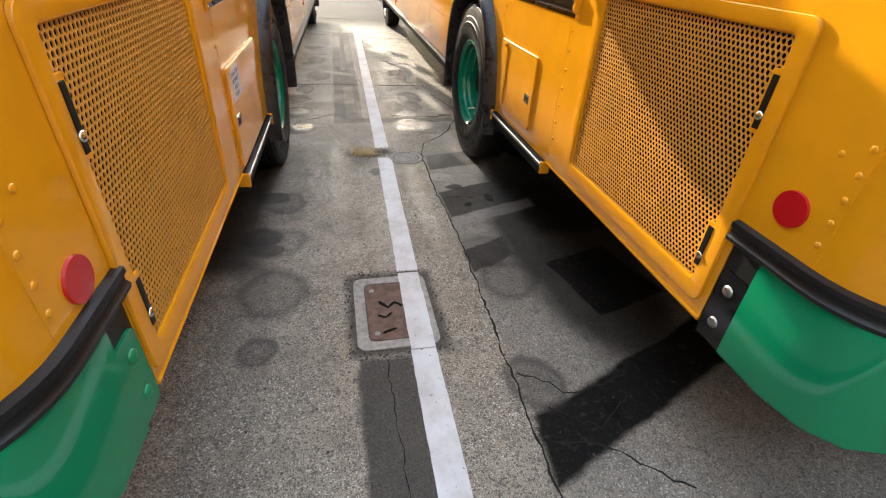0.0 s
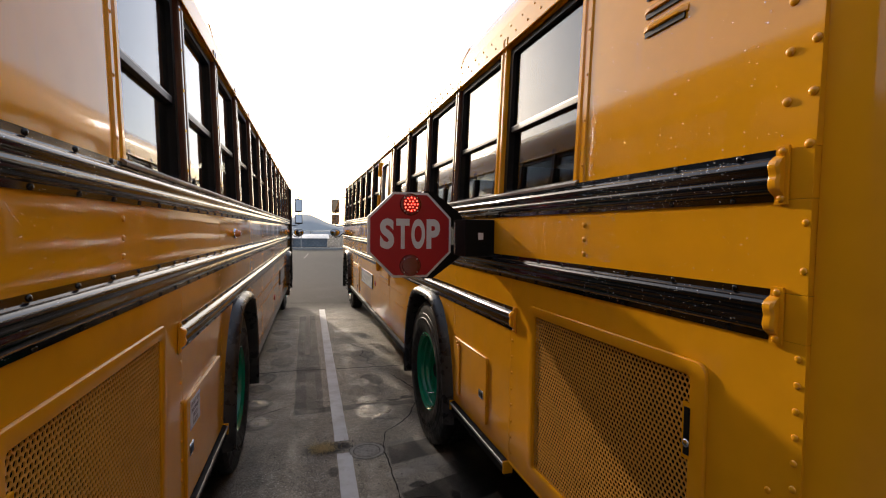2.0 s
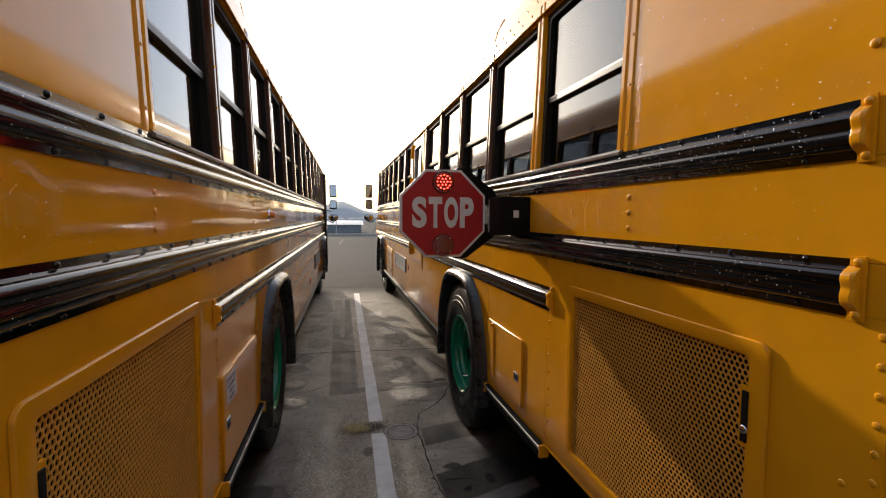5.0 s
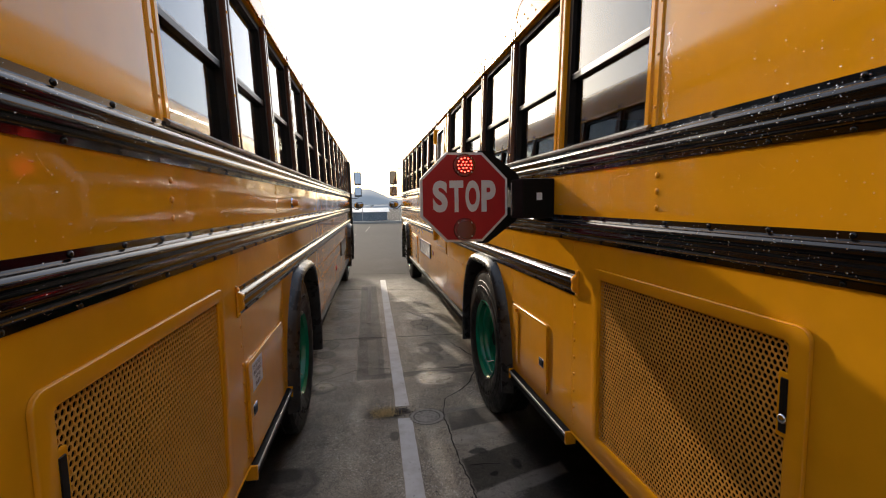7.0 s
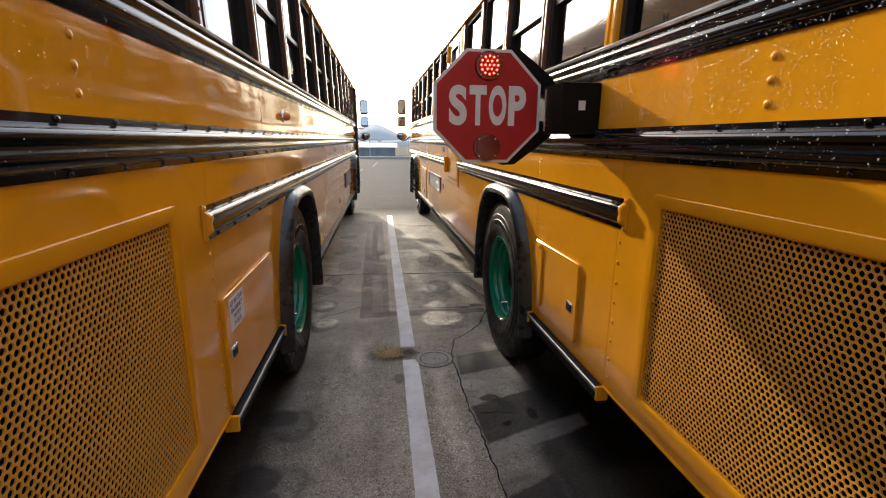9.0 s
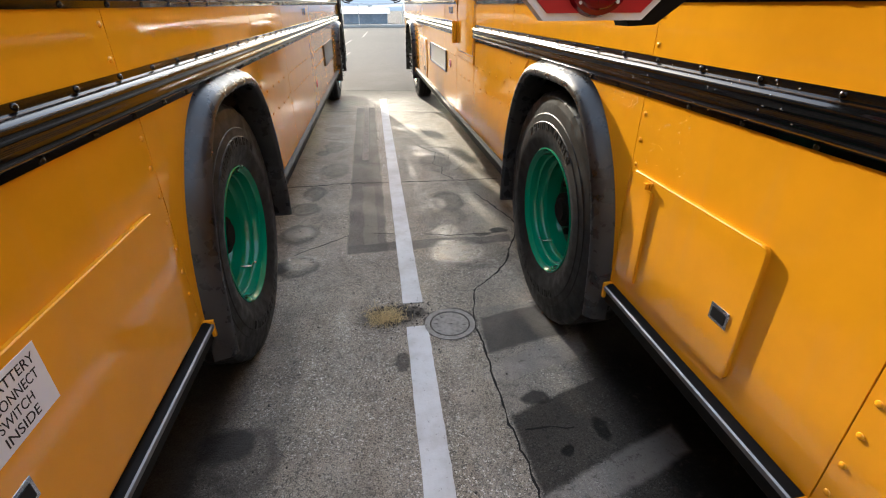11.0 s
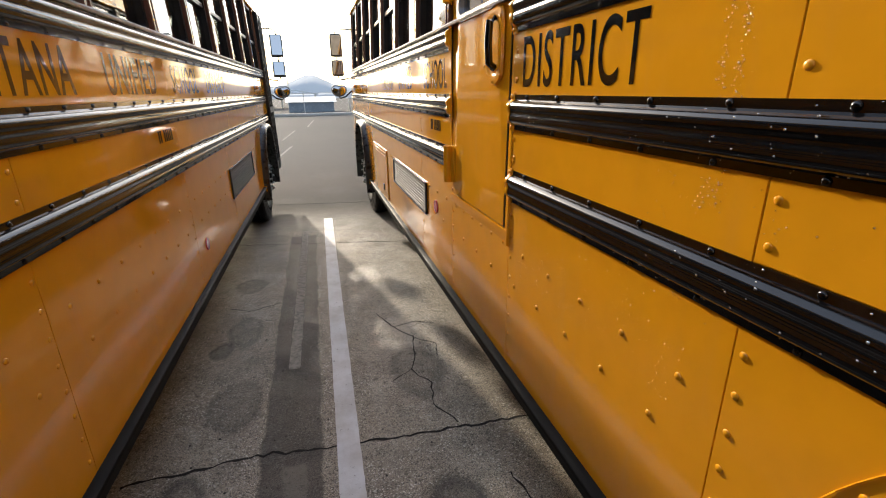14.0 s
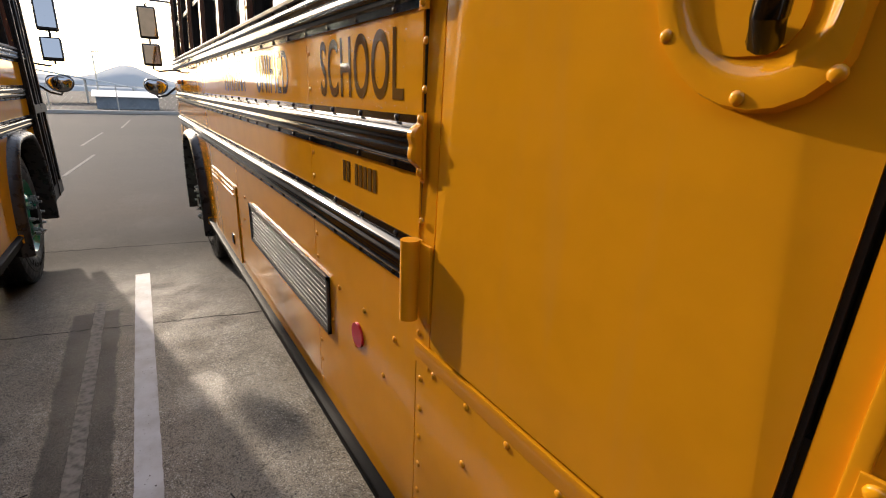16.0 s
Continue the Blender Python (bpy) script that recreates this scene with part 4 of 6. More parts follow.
def make_bus(loc, yaw, s, label, first, pitch, pillars, seams, door, y_grille):
    bus = tagged(new("school_bus"), label, "bus", "parked school buses")
    bus.matrix_basis = pose(*loc, 0, 0, yaw)
    sd = Side(s)
    y0, y1, z0, z1 = y_grille
    skin(bus, sd, seams, door, grille_box=y_grille)
    shell(bus, sd, first, pitch, BLACK if s < 0 else GREEN)
    grille(bus, sd, y0, y1, z0, z1)
    for (a, b) in pillars["windows"]:
        window_unit(bus, sd, a, b)
    # the first posts stay yellow, the others carry painted shade
    for y in pillars["posts"]:
        pillar(bus, sd, y, 0.07, YELLOW_TRIM if y < 1.5 or (s < 0 and y < 2.2) else SHADED_PILLAR)
    bm = bmesh.new()                                  # blank panel behind the first window
    sd.box(bm, -0.03, -0.002, 0.635, first - 0.03, SILL, HEAD + 0.002, 0.0015)
    up = part("quarter_panel", bm, YELLOW, bus, "large blank yellow quarter panel")
    bm = []
    for k in range(8):
        sd.stud(bm, 0.646, SILL + 0.005 + k * 0.100, -0.001, 0.0095, 0.005)
        if 0 < k < 4:
            sd.stud(bm, 0.696, SILL - 0.004 + k * 0.100, -0.001, 0.0095, 0.005)
    studs("rivet", bm, sd, YELLOW_TRIM, up)
    for k, (z, h) in enumerate(RAILS):
        ya = 0.70 if k < 2 else 1.905
        if door:
            rub_rail(bus, sd, z, h, ya, door[0] - 0.02, [(ya, -1), (door[0] - 0.02, 1)])
            rub_rail(bus, sd, z, h, door[1] + 0.0, NOSE - 0.3, [(door[1], -1)])
        else:
            rub_rail(bus, sd, z, h, ya, NOSE - 0.3, [(ya, -1)])
    bm = bmesh.new()                                  # sill ledge under the windows
    sd.strip(bm, [(-0.02, SILL - 0.006), (0.014, SILL - 0.006), (0.016, SILL + 0.002), (0.004, SILL + 0.012), (-0.02, SILL + 0.016)], first, NOSE - 0.3)
    part("sill", bm, ALU, bus, "thin metal window sill")
    for c in (WHEEL_R, WHEEL_F):
        flare(bus, sd, c)
        bm = bmesh.new()                              # dark wheel well
        line = arch_line(c, 0.01, 0.55)
        rings = [[(s * u, y, z) for y, z in line] for u in (-0.045, -0.75)]
        loft(bm, rings, False, False)
        part("wheel_well", bm, DARK, bus)
    wheel(bus, sd, WHEEL_R + (0.02 if s < 0 else 0.005), 0.03 if s < 0 else 0.012, True)
    wheel(bus, sd, WHEEL_F, -0.03, False)
    bm = bmesh.new()                                  # wheels on the far side
    for c in (WHEEL_R, WHEEL_F):
        b = bmesh.new()
        lathe(b, [(x, r) for x, r in tyre_profile(0.27, TYRE)], 40)
        for v in b.verts:
            v.co += Vector((s * (-WIDTH + 0.04) - (0.27 if s < 0 else 0), c, 0.513))
        join(bm, b)
    part("far_tyres", bm, RUBBER, bus, kind="stuff")
    bottom_rail(bus, sd, 1.945, WHEEL_R - 0.625)
    bottom_rail(bus, sd, WHEEL_R + 0.625, WHEEL_F - 0.62, 0.47, RAIL_DULL)
    bm = bmesh.new()
    sd.strip(bm, [(-0.022, 0.508), (0.002, 0.508), (0.005, 0.516), (0.0, 0.522), (-0.022, 0.522)], 0.835, 1.945)
    part("skirt_edge", bm, YELLOW_TRIM, bus, "folded lower edge of the yellow skirt")
    reflector(bus, sd, 0.738, 0.917 if s < 0 else 0.877)
    bm = bmesh.new()                                  # front side wall round the driver and the door
    sd.box(bm, -0.05, 0.0, NOSE - 0.3, NOSE - 0.06, 0.5, SILL + 0.02, 0.01)
    part("front_corner", bm, YELLOW, bus, "yellow front corner panel")
    bm = bmesh.new()
    sd.box(bm, -0.06, 0.0, NOSE - 0.34, NOSE - 0.28, SILL, HEAD, 0.01)
    part("front_pillar", bm, YELLOW_TRIM, bus)
    mirror_set(bus, sd, NOSE - 0.1, 0.17)
    return bus, sd


P = 0.708
right_posts = [1.42 + P * k for k in range(6)]
right_front = [5.80 + 0.68 * k for k in range(8)]
right_bus, rs = make_bus(
    (0.934, 0, 0), 0, -1, "yellow school bus with green wheels and an extended stop arm", 1.42, P,
    {"posts": right_posts[:-1] + [4.98] + right_front,
     "windows": [(a + 0.035, b - 0.035) for a, b in zip(right_posts[:-1] + [], right_posts[1:-1] + [4.98])] + [(a + 0.035, b - 0.035) for a, b in zip(right_front, right_front[1:])]},
    {"belt": [2.77, 4.13, 6.40, 7.75, 9.0, 9.6], "mid": [2.77, 4.13, 6.40, 8.75], "skirt": [0.635, 0.832, 1.945, 2.77, 4.13, 5.05, 5.745, 6.40, 7.75, 8.9, 10.55]},
    (5.05, 5.745), (0.853, 1.755, 0.555, 1.28))
left_posts = [1.385 + 0.69 * k for k in range(14)]
left_bus, ls = make_bus(
    (-0.471, 0, -0.006), -1.31, 1, "yellow school bus with green wheels and a battery compartment label", 1.385, 0.69,
    {"posts": left_posts, "windows": [(a + 0.035, b - 0.035) for a, b in zip(left_posts, left_posts[1:])]},
    {"belt": [2.71, 4.9, 6.2, 7.6, 9.1], "mid": [2.71, 4.05, 4.9, 6.2, 7.6, 9.1], "skirt": [0.635, 0.832, 1.945, 2.74, 4.06, 4.86, 6.2, 7.35, 8.9, 10.55]},
    None, (0.835, 1.725, 0.545, 1.275))

# ---- fittings of the bus with the stop arm ----
hr = hatch(right_bus, rs, 2.205, 2.735, 0.575, 0.932, 2.27)
bm = bmesh.new()
rs.box(bm, 0.0115, 0.021, 2.612, 2.652, 0.60, 0.90, 0.003)
part("hinge_strip", bm, YELLOW_TRIM, hr, "raised yellow hinge strip")
vent(right_bus, rs, 6.275, 7.41, 0.785, 0.978)
round_lamp(right_bus, rs, 10.15, 1.555, AMBER)
bm = bmesh.new()                                       # service flap behind the front wheel
rs.plate(bm, rounded(7.79, 8.70, 0.53, 0.99, 0.012), 0.001, 0.008)
flap = part("service_flap", bm, YELLOW, right_bus, "yellow service flap with two ribs")
for z in (0.955, 0.925):
    bm = bmesh.new()
    rs.strip(bm, [(0.007, z), (0.014, z + 0.004), (0.014, z + 0.010), (0.007, z + 0.014)], 7.84, 8.66)
    part("rib", bm, YELLOW_TRIM, flap)
bm = bmesh.new()
rs.box(bm, 0.007, 0.014, 7.98, 8.03, 0.60, 0.66, 0.003)
part("latch", bm, FRAME, flap, "black paddle latch")

bm = bmesh.new()                                       # bead of sealant beside the rear flare
edge = [p for p in arch_line(WHEEL_R, 0.085, 0.6) if WHEEL_R - 0.05 < p[0] and p[1] > 0.70]
for _ in range(2):
    edge = [edge[0]] + [tuple(Vector(a).lerp(Vector(b), f)) for a, b in zip(edge, edge[1:]) for f in (0.25, 0.75)] + [edge[-1]]
tube(bm, [(-0.002, y, z) for y, z in edge], 0.0016, 6)
part("bead", bm, YELLOW_TRIM, right_bus, "thin painted bead beside the flare")
bm = []
for k in range(2, len(edge) - 2, 3):
    rs.stud(bm, edge[k][0] - 0.012, edge[k][1] - 0.016)
studs("rivet", bm, rs, YELLOW_TRIM, right_bus)

reflector(right_bus, rs, 6.06, 0.885, 0.036)

# emergency door
D0, D1, DZ = 5.098, 5.685, 1.035
bm = bmesh.new()
o = rounded(D0, D1, DZ, 2.45, 0.006, 4)
i = rounded(D0 + 0.08, D1 - 0.07, SILL + 0.005, 2.36, 0.04, 4)
loft(bm, [[(-u, y, z) for y, z in q] for q, u in ((o, -0.03), (o, 0.004), (i, 0.004), (i, -0.03), (o, -0.03))], True, False)
edoor = part("emergency_door", bm, YELLOW, right_bus, "yellow emergency exit door, closed")
bm = bmesh.new()
rs.box(bm, -0.06, -0.014, D0 - 0.04, D1 + 0.05, DZ - 0.02, 2.46)
rs.box(bm, -0.015, 0.003, D0 - 0.0065, D0 - 0.0005, DZ - 0.005, 2.45, 0.0015)
part("door_seal", bm, GASKET, edoor, "black rubber door seal")
bm = bmesh.new()
for a, b in ((5.045, D0 - 0.012), (D1 + 0.008, 5.748)):
    rs.box(bm, -0.03, 0.002, a, b, DZ - 0.06, 2.46, 0.001)
rs.box(bm, -0.03, 0.010, 5.045, 5.060, DZ - 0.06, 2.46, 0.003)
rs.strip(bm, [(-0.03, 0.985), (0.0015, 0.985), (0.004, 1.002), (0.0065, 1.019), (0.0055, 1.027), (-0.03, 1.028)], 5.05, 5.745)
part("door_frame", bm, YELLOW_TRIM, edoor, "yellow riveted door frame")
bm = []
for k in range(18):
    rs.stud(bm, 5.026, DZ + 0.01 + k * 0.08) if not any(a - 0.02 < DZ + 0.01 + k * 0.08 < a + h + 0.02 for a, h in RAILS) else None
    rs.stud(bm, 5.735, DZ + 0.01 + k * 0.08, 0.001)
for k in range(6):
    rs.stud(bm, 5.10 + k * 0.115, 0.975)
studs("rivet", bm, rs, YELLOW_TRIM, edoor)
bm = bmesh.new()
o, i = rounded(D0 + 0.07, D1 - 0.06, 1.752, 2.37, 0.05), rounded(D0 + 0.095, D1 - 0.085, 1.777, 2.345, 0.035)
loft(bm, [[(-u, y, z) for y, z in q] for q, u in ((o, 0.003), (o, 0.012), (i, 0.012), (i, -0.02))], True, False)
dw = part("door_window", bm, ALU, edoor, "metal framed door window with round corners", 60)
bm = bmesh.new()
rs.box(bm, -0.012, -0.016, D0 + 0.09, D1 - 0.08, 1.77, 2.35)
ob = part("pane", bm, GLASS, dw)
ob.visible_shadow = False
# handle in its shield-shaped pocket
shield_corners = [(5.125, 1.735), (5.125, 1.56), (5.14, 1.525), (5.18, 1.507), (5.225, 1.515), (5.268, 1.545), (5.295, 1.60), (5.30, 1.66), (5.295, 1.72), (5.275, 1.745), (5.15, 1.752)]
shield = []
for a, b in zip(shield_corners, shield_corners[1:] + shield_corners[:1]):
    shield += [tuple(Vector(a).lerp(Vector(b), f)) for f in (0.25, 0.75)]
mid = (5.205, 1.63)
bm = bmesh.new()
rings = []
for f, u in ((1.0, 0.004), (0.97, 0.014), (0.80, 0.016), (0.72, 0.010), (0.66, 0.0055)):
    rings.append([(-u, mid[0] + (y - mid[0]) * f, mid[1] + (z - mid[1]) * f) for y, z in shield])
loft(bm, rings)
pocket = part("handle_pocket", bm, YELLOW_TRIM, edoor, "yellow shield-shaped handle pocket", 50)
bm = []
for y, z in ((5.285, 1.70), (5.275, 1.575), (5.20, 1.522), (5.135, 1.54), (5.138, 1.72)):
    rs.stud(bm, y, z, 0.013, 0.007, 0.004)
studs("screw", bm, rs, YELLOW_TRIM, pocket)
bm = bmesh.new()
rs.plate(bm, rounded(5.165, 5.245, 1.555, 1.72, 0.03), 0.005, 0.0075)
part("recess", bm, YELLOW_TRIM, pocket, "yellow handle recess")
bm = bmesh.new()
tube(bm, [(-0.008, 5.185, 1.72), (-0.034, 5.18, 1.705), (-0.040, 5.175, 1.64), (-0.034, 5.18, 1.58), (-0.012, 5.19, 1.565)], 0.013, 10)
part("door_handle", bm, BLACK, pocket, "bent black pull handle")
# hinges on the front edge
for z in (1.085, 1.50 + 0.35, 2.25):
    bm = bmesh.new()
    rs.box(bm, 0.0, 0.008, 5.69, 5.745, z, z + 0.16, 0.002)
    disc(bm, (-0.022, 5.742, z - 0.004), "z", 0.019, 0.168, 14)
    rs.box(bm, 0.0, 0.03, 5.728, 5.75, z, z + 0.16, 0.004)
    part("hinge", bm, YELLOW_TRIM, edoor, "stout yellow door hinge")

# quarter-panel louvres
for y0, y1 in ((0.97, 1.13), (0.72, 0.90)):
    for i in range(6):
        z = 2.16 + 0.052 * i
        if y0 < 0.9 and i < 1:
            continue
        bm = bmesh.new()
        prof = [(-0.003, z), (0.011, z + 0.004), (0.012, z + 0.012), (-0.003, z + 0.026)]
        rings = []
        for y, f in ((y0, 0.1), (y0 + 0.02, 0.9), (y0 + 0.03, 1.0), (y1 - 0.03, 1.0), (y1 - 0.02, 0.9), (y1, 0.1)):
            rings.append([(-(u * f if u > 0 else u), y, q) for u, q in prof])
        loft(bm, rings)
        lv = part("louvre", bm, YELLOW_TRIM, right_bus, "pressed yellow louvre")
        bm = bmesh.new()
        rs.box(bm, -0.001, 0.004, y0 + 0.008, y1 - 0.008, z - 0.012, z + 0.001)
        part("slot", bm, FRAME, lv)

# lettering on the belt
zb, hb = 1.571, 0.135
words("lettering", "DISTRICT", BLACK_PAINT_TEXT, right_bus, rs.face(4.706, zb, 0.0005), 0.548, 0.140, 0.008, label="black block letters", spacing=1.12)
words("lettering", "SCHOOL", GLARE_TEXT, right_bus, rs.face(6.05, zb, 0.0005), 0.47, hb, 0.012, label="black block letters", spacing=1.12)
words("lettering", "UNIFIED", GLARE_TEXT, right_bus, rs.face(6.83, zb, 0.0005), 0.46, hb, 0.012, label="black block letters", spacing=1.12)
words("lettering", "FONTANA", GLARE_TEXT, right_bus, rs.face(7.55, zb, 0.0005), 0.52, hb, 0.012, label="black block letters", spacing=1.12)
for bus, sd, y, d in ((right_bus, rs, 6.13, -1), (left_bus, ls, 5.94, 1)):
    for k in range(8):
        if k == 2:
            continue
        bm = bmesh.new()
        sd.box(bm, 0.0004, 0.0018, y + d * 0.026 * k - 0.008, y + d * 0.026 * k + 0.008, 1.30, 1.352)
        part("number_bar", bm, GLARE_TEXT, bus)

# ---- stop arm ----
SY = 2.35
bm = bmesh.new()
rs.box(bm, 0.0, 0.155, SY - 0.20, SY + 0.05, 1.462, 1.648, 0.006)
sbox = part("stop_arm_housing", bm, RAIL_DULL, right_bus, "black stop arm housing with a small white sticker")
bm = bmesh.new()
rs.box(bm, 0.062, 0.088, SY - 0.203, SY - 0.199, 1.548, 1.582)
part("sticker", bm, WHITE_LABEL, sbox)
bm = bmesh.new()
rs.box(bm, 0.150, 0.162, SY - 0.06, SY - 0.045, 1.475, 1.635)
part("hinge_plate", bm, CHROME, sbox)
W2 = 0.220
CU, CZ = 0.388, 1.566
k1 = W2 * math.tan(radians(22.5))


def octagon(f):
    return [(CU + a * f, CZ + b * f) for a, b in ((W2, k1), (k1, W2), (-k1, W2), (-W2, k1), (-W2, -k1), (-k1, -W2), (k1, -W2), (W2, -k1))]


def flat_y(bm, outline, y0, y1):
    loft(bm, [[(-u, y, z) for u, z in outline] for y in (y0, y1)])


bm = bmesh.new()
flat_y(bm, octagon(1.0), SY - 0.004, SY + 0.022)
sign = part("stop_sign", bm, SIGN_WHITE, right_bus, "white edged octagonal stop sign")
bm = bmesh.new()
flat_y(bm, octagon(0.945), SY - 0.007, SY - 0.004)
face = part("sign_face", bm, SIGN_RED, sign, "red reflective sign face")
for k, ch in enumerate("STOP"):
    words("lettering", ch, SIGN_WHITE, sign, Matrix(((1, 0, 0, -CU + (k - 1.5) * 0.0815), (0, 0, -1, SY - 0.007), (0, 1, 0, CZ + 0.006), (0, 0, 0, 1))), 0.073 if ch != "T" else 0.070, 0.155, 0.045, label="white capital letter")
for dz, lit in ((0.158, True), (-0.158, False)):
    bm = bmesh.new()
    disc(bm, (-CU, SY - 0.006, CZ + dz), "y", 0.058, -0.012, 28, 0.054)
    lamp = part("warning_lamp", bm, LAMP_OFF, sign, "red flashing lamp, lit" if lit else "dark red flashing lamp, unlit")
    bm = bmesh.new()
    disc(bm, (-CU, SY - 0.018, CZ + dz), "y", 0.046, -0.004, 24, 0.043)
    part("lens", bm, LED_RING.mat if lit else LAMP_OFF, lamp)
    bm = bmesh.new()
    for rr, n in ((0.0, 1), (0.017, 6), (0.034, 12)):
        for j in range(n):
            a = 2 * math.pi * j / n
            disc(bm, (-CU + rr * math.cos(a), SY - 0.022, CZ + dz + rr * math.sin(a)), "y", 0.0042, -0.002, 8)
    part("diodes", bm, LED.mat if lit else LAMP_OFF, lamp, kind="stuff")
    for j in range(4):
        bm = bmesh.new()
        disc(bm, (-CU + 0.0475 * math.cos(0.8 + j * math.pi / 2), SY - 0.0175, CZ + dz + 0.0475 * math.sin(0.8 + j * math.pi / 2)), "y", 0.003, -0.002, 8)
        part("screw", bm, SIGN_WHITE, lamp)
for t in (1, -1):
    bm = bmesh.new()
    pts = [(CU - k1 + 0.02, W2 + 0.010), (CU - k1 - 0.03, W2 + 0.008), (CU - W2 - 0.05, k1 + 0.028), (0.10, 0.088), (0.10, 0.03), (CU - W2 + 0.02, k1 - 0.03), (CU - k1 + 0.05, W2 - 0.05)]
    flat_y(bm, [(u, CZ + t * z) for u, z in pts], SY + 0.0, SY + 0.05)
    part("stop_arm", bm, RAIL_DULL, right_bus, "black bent stop arm bracket")
bm = []
for y in (1.378,):
    for z in (1.517, 1.567, 1.616):
        rs.stud(bm, y, z, 0.0, 0.010, 0.005)
studs("rivet", bm, rs, YELLOW_TRIM, right_bus)

# ---- fittings of the other bus ----
hl = hatch(left_bus, ls, 1.958, 2.64, 0.535, 0.932, 2.02)
bm = bmesh.new()
ls.box(bm, 0.012, 0.0133, 2.005, 2.165, 0.795, 0.912)
lab = part("label", bm, WHITE_LABEL, hl, "white label with grey printed capitals")
for k, t in enumerate(("12V BATTERY", "DISCONNECT", "SWITCH", "INSIDE")):
    words("lettering", t, FRAME, lab, ls.face(2.085, 0.892 - 0.026 * k, 0.0133), 0.0125 * len(t), 0.018, 0.0, 0.0004)
bm = []
for z in (1.520, 1.568, 1.618):
    ls.stud(bm, 1.395, z, 0.0, 0.009, 0.004)
studs("rivet", bm, ls, YELLOW_TRIM, left_bus)
reflector(left_bus, ls, 6.38, 0.70, 0.036)
vent(left_bus, ls, 7.30, 8.46, 0.755, 0.975)
round_lamp(left_bus, ls, 3.19, 1.562, AMBER)
round_lamp(left_bus, ls, 9.45, 1.555, AMBER)
for t, y, w in (("FONTANA", 5.0, 0.60), ("UNIFIED", 5.79, 0.52), ("SCHOOL", 6.55, 0.52), ("DISTRICT", 7.35, 0.62)):
    words("lettering", t, GLARE_TEXT, left_bus, ls.face(y, zb, 0.0005), w, hb, 0.012, label="black block letters", spacing=1.12)
# entrance door: two glazed leaves with rubber edges, ahead of the front wheel
for y0, y1 in ((10.38, 10.66), (10.67, 10.95)):
    bm = bmesh.new()
    for a, b, c, d in ((y0, y0 + 0.05, 0.48, 2.45), (y1 - 0.05, y1, 0.48, 2.45), (y0, y1, 0.48, 0.6), (y0, y1, 1.25, 1.32), (y0, y1, 2.38, 2.45)):
        ls.box(bm, 0.0, 0.045, a, b, c, d)
    leaf = part("entrance_door_leaf", bm, FRAME, left_bus, "dark framed glazed entrance door leaf")
    for c, d in ((0.6, 1.25), (1.32, 2.38)):
        bm = bmesh.new()
        ls.box(bm, 0.02, 0.024, y0 + 0.05, y1 - 0.05, c, d)
        ob = part("pane", bm, GLASS, leaf)
        ob.visible_shadow = False
    bm = bmesh.new()
    ls.box(bm, 0.04, 0.055, y0 - 0.005, y0 + 0.02, 0.48, 2.45, 0.004)
    part("rubber_edge", bm, GASKET, leaf)

# raindrops that cling to rails and panels
DROP = glass("water drop", (0.97, 0.97, 0.97), 0.5, 0.16)


def drops(bus, sd, n, y0, y1, z0, z1, u, seed, r=0.0017, runs=0):
    rnd = random.Random(seed)
    bm = bmesh.new()
    for i in range(n):
        y, z = rnd.uniform(y0, y1), rnd.uniform(z0, z1)
        if runs:
            y = y0 + (y1 - y0) * (rnd.randrange(runs) + 0.5 + rnd.gauss(0, 0.22)) / runs
        q = r * 0.8 * rnd.uniform(0.45, 1.3) ** 1.5
        top = u
        if u == "rail":
            z0r = max(a for a, h in RAILS if a <= z)
            prof = rail_profile(z0r, RAILS[0][1])[1:-1]
            top = next((p[0] + (r2[0] - p[0]) * (z - p[1]) / max(1e-6, r2[1] - p[1]) for p, r2 in zip(prof, prof[1:]) if p[1] <= z <= r2[1]), 0.004)
        disc(bm, (sd.s * top, y, z), "x", q, sd.s * q * 0.4, 6, q * 0.75, sd.s * q * 0.45)
    part("rain_spatter", bm, DROP, bus, "clinging raindrops", 85, kind="stuff")


drops(right_bus, rs, 1200, 1.2, 2.1, 1.50, 1.655, 0.0, 1, 0.0014, runs=9)
drops(right_bus, rs, 260, 0.75, 2.1, 1.49, 1.655, 0.0, 31, 0.0014)
drops(right_bus, rs, 200, 1.33, 1.375, 1.78, 2.05, 0.0, 2, 0.0017, runs=1)
drops(right_bus, rs, 120, 0.7, 1.37, 1.78, 2.2, 0.0, 32, 0.0019)
drops(right_bus, rs, 200, 0.9, 2.1, 1.66, 1.672, "rail", 3, 0.0022)
drops(right_bus, rs, 700, 0.75, 2.3, 1.665, 1.76, "rail", 4, 0.002)
drops(right_bus, rs, 600, 0.75, 2.6, 1.38, 1.475, "rail", 24, 0.002)
drops(right_bus, rs, 300, 5.80, 6.36, 1.48, 1.66, 0.0, 5, 0.0013)
drops(right_bus, rs, 200, 2.2, 4.6, 1.142, 1.24, "rail", 6, 0.0022)
drops(right_bus, rs, 160, 3.3, 4.9, 1.378, 1.478, "rail", 26, 0.002)
drops(right_bus, rs, 200, 2.75, 4.4, 1.26, 1.37, 0.0, 12, 0.0013, runs=9)
drops(right_bus, rs, 120, 2.5, 2.95, 0.95, 1.13, 0.0, 13, 0.0013, runs=4)
drops(right_bus, rs, 220, 4.2, 5.0, 0.9, 1.15, 0.0, 14, 0.0012, runs=6)
drops(right_bus, rs, 220, 2.8, 3.4, 1.09, 1.13, 0.0, 15, 0.0013)
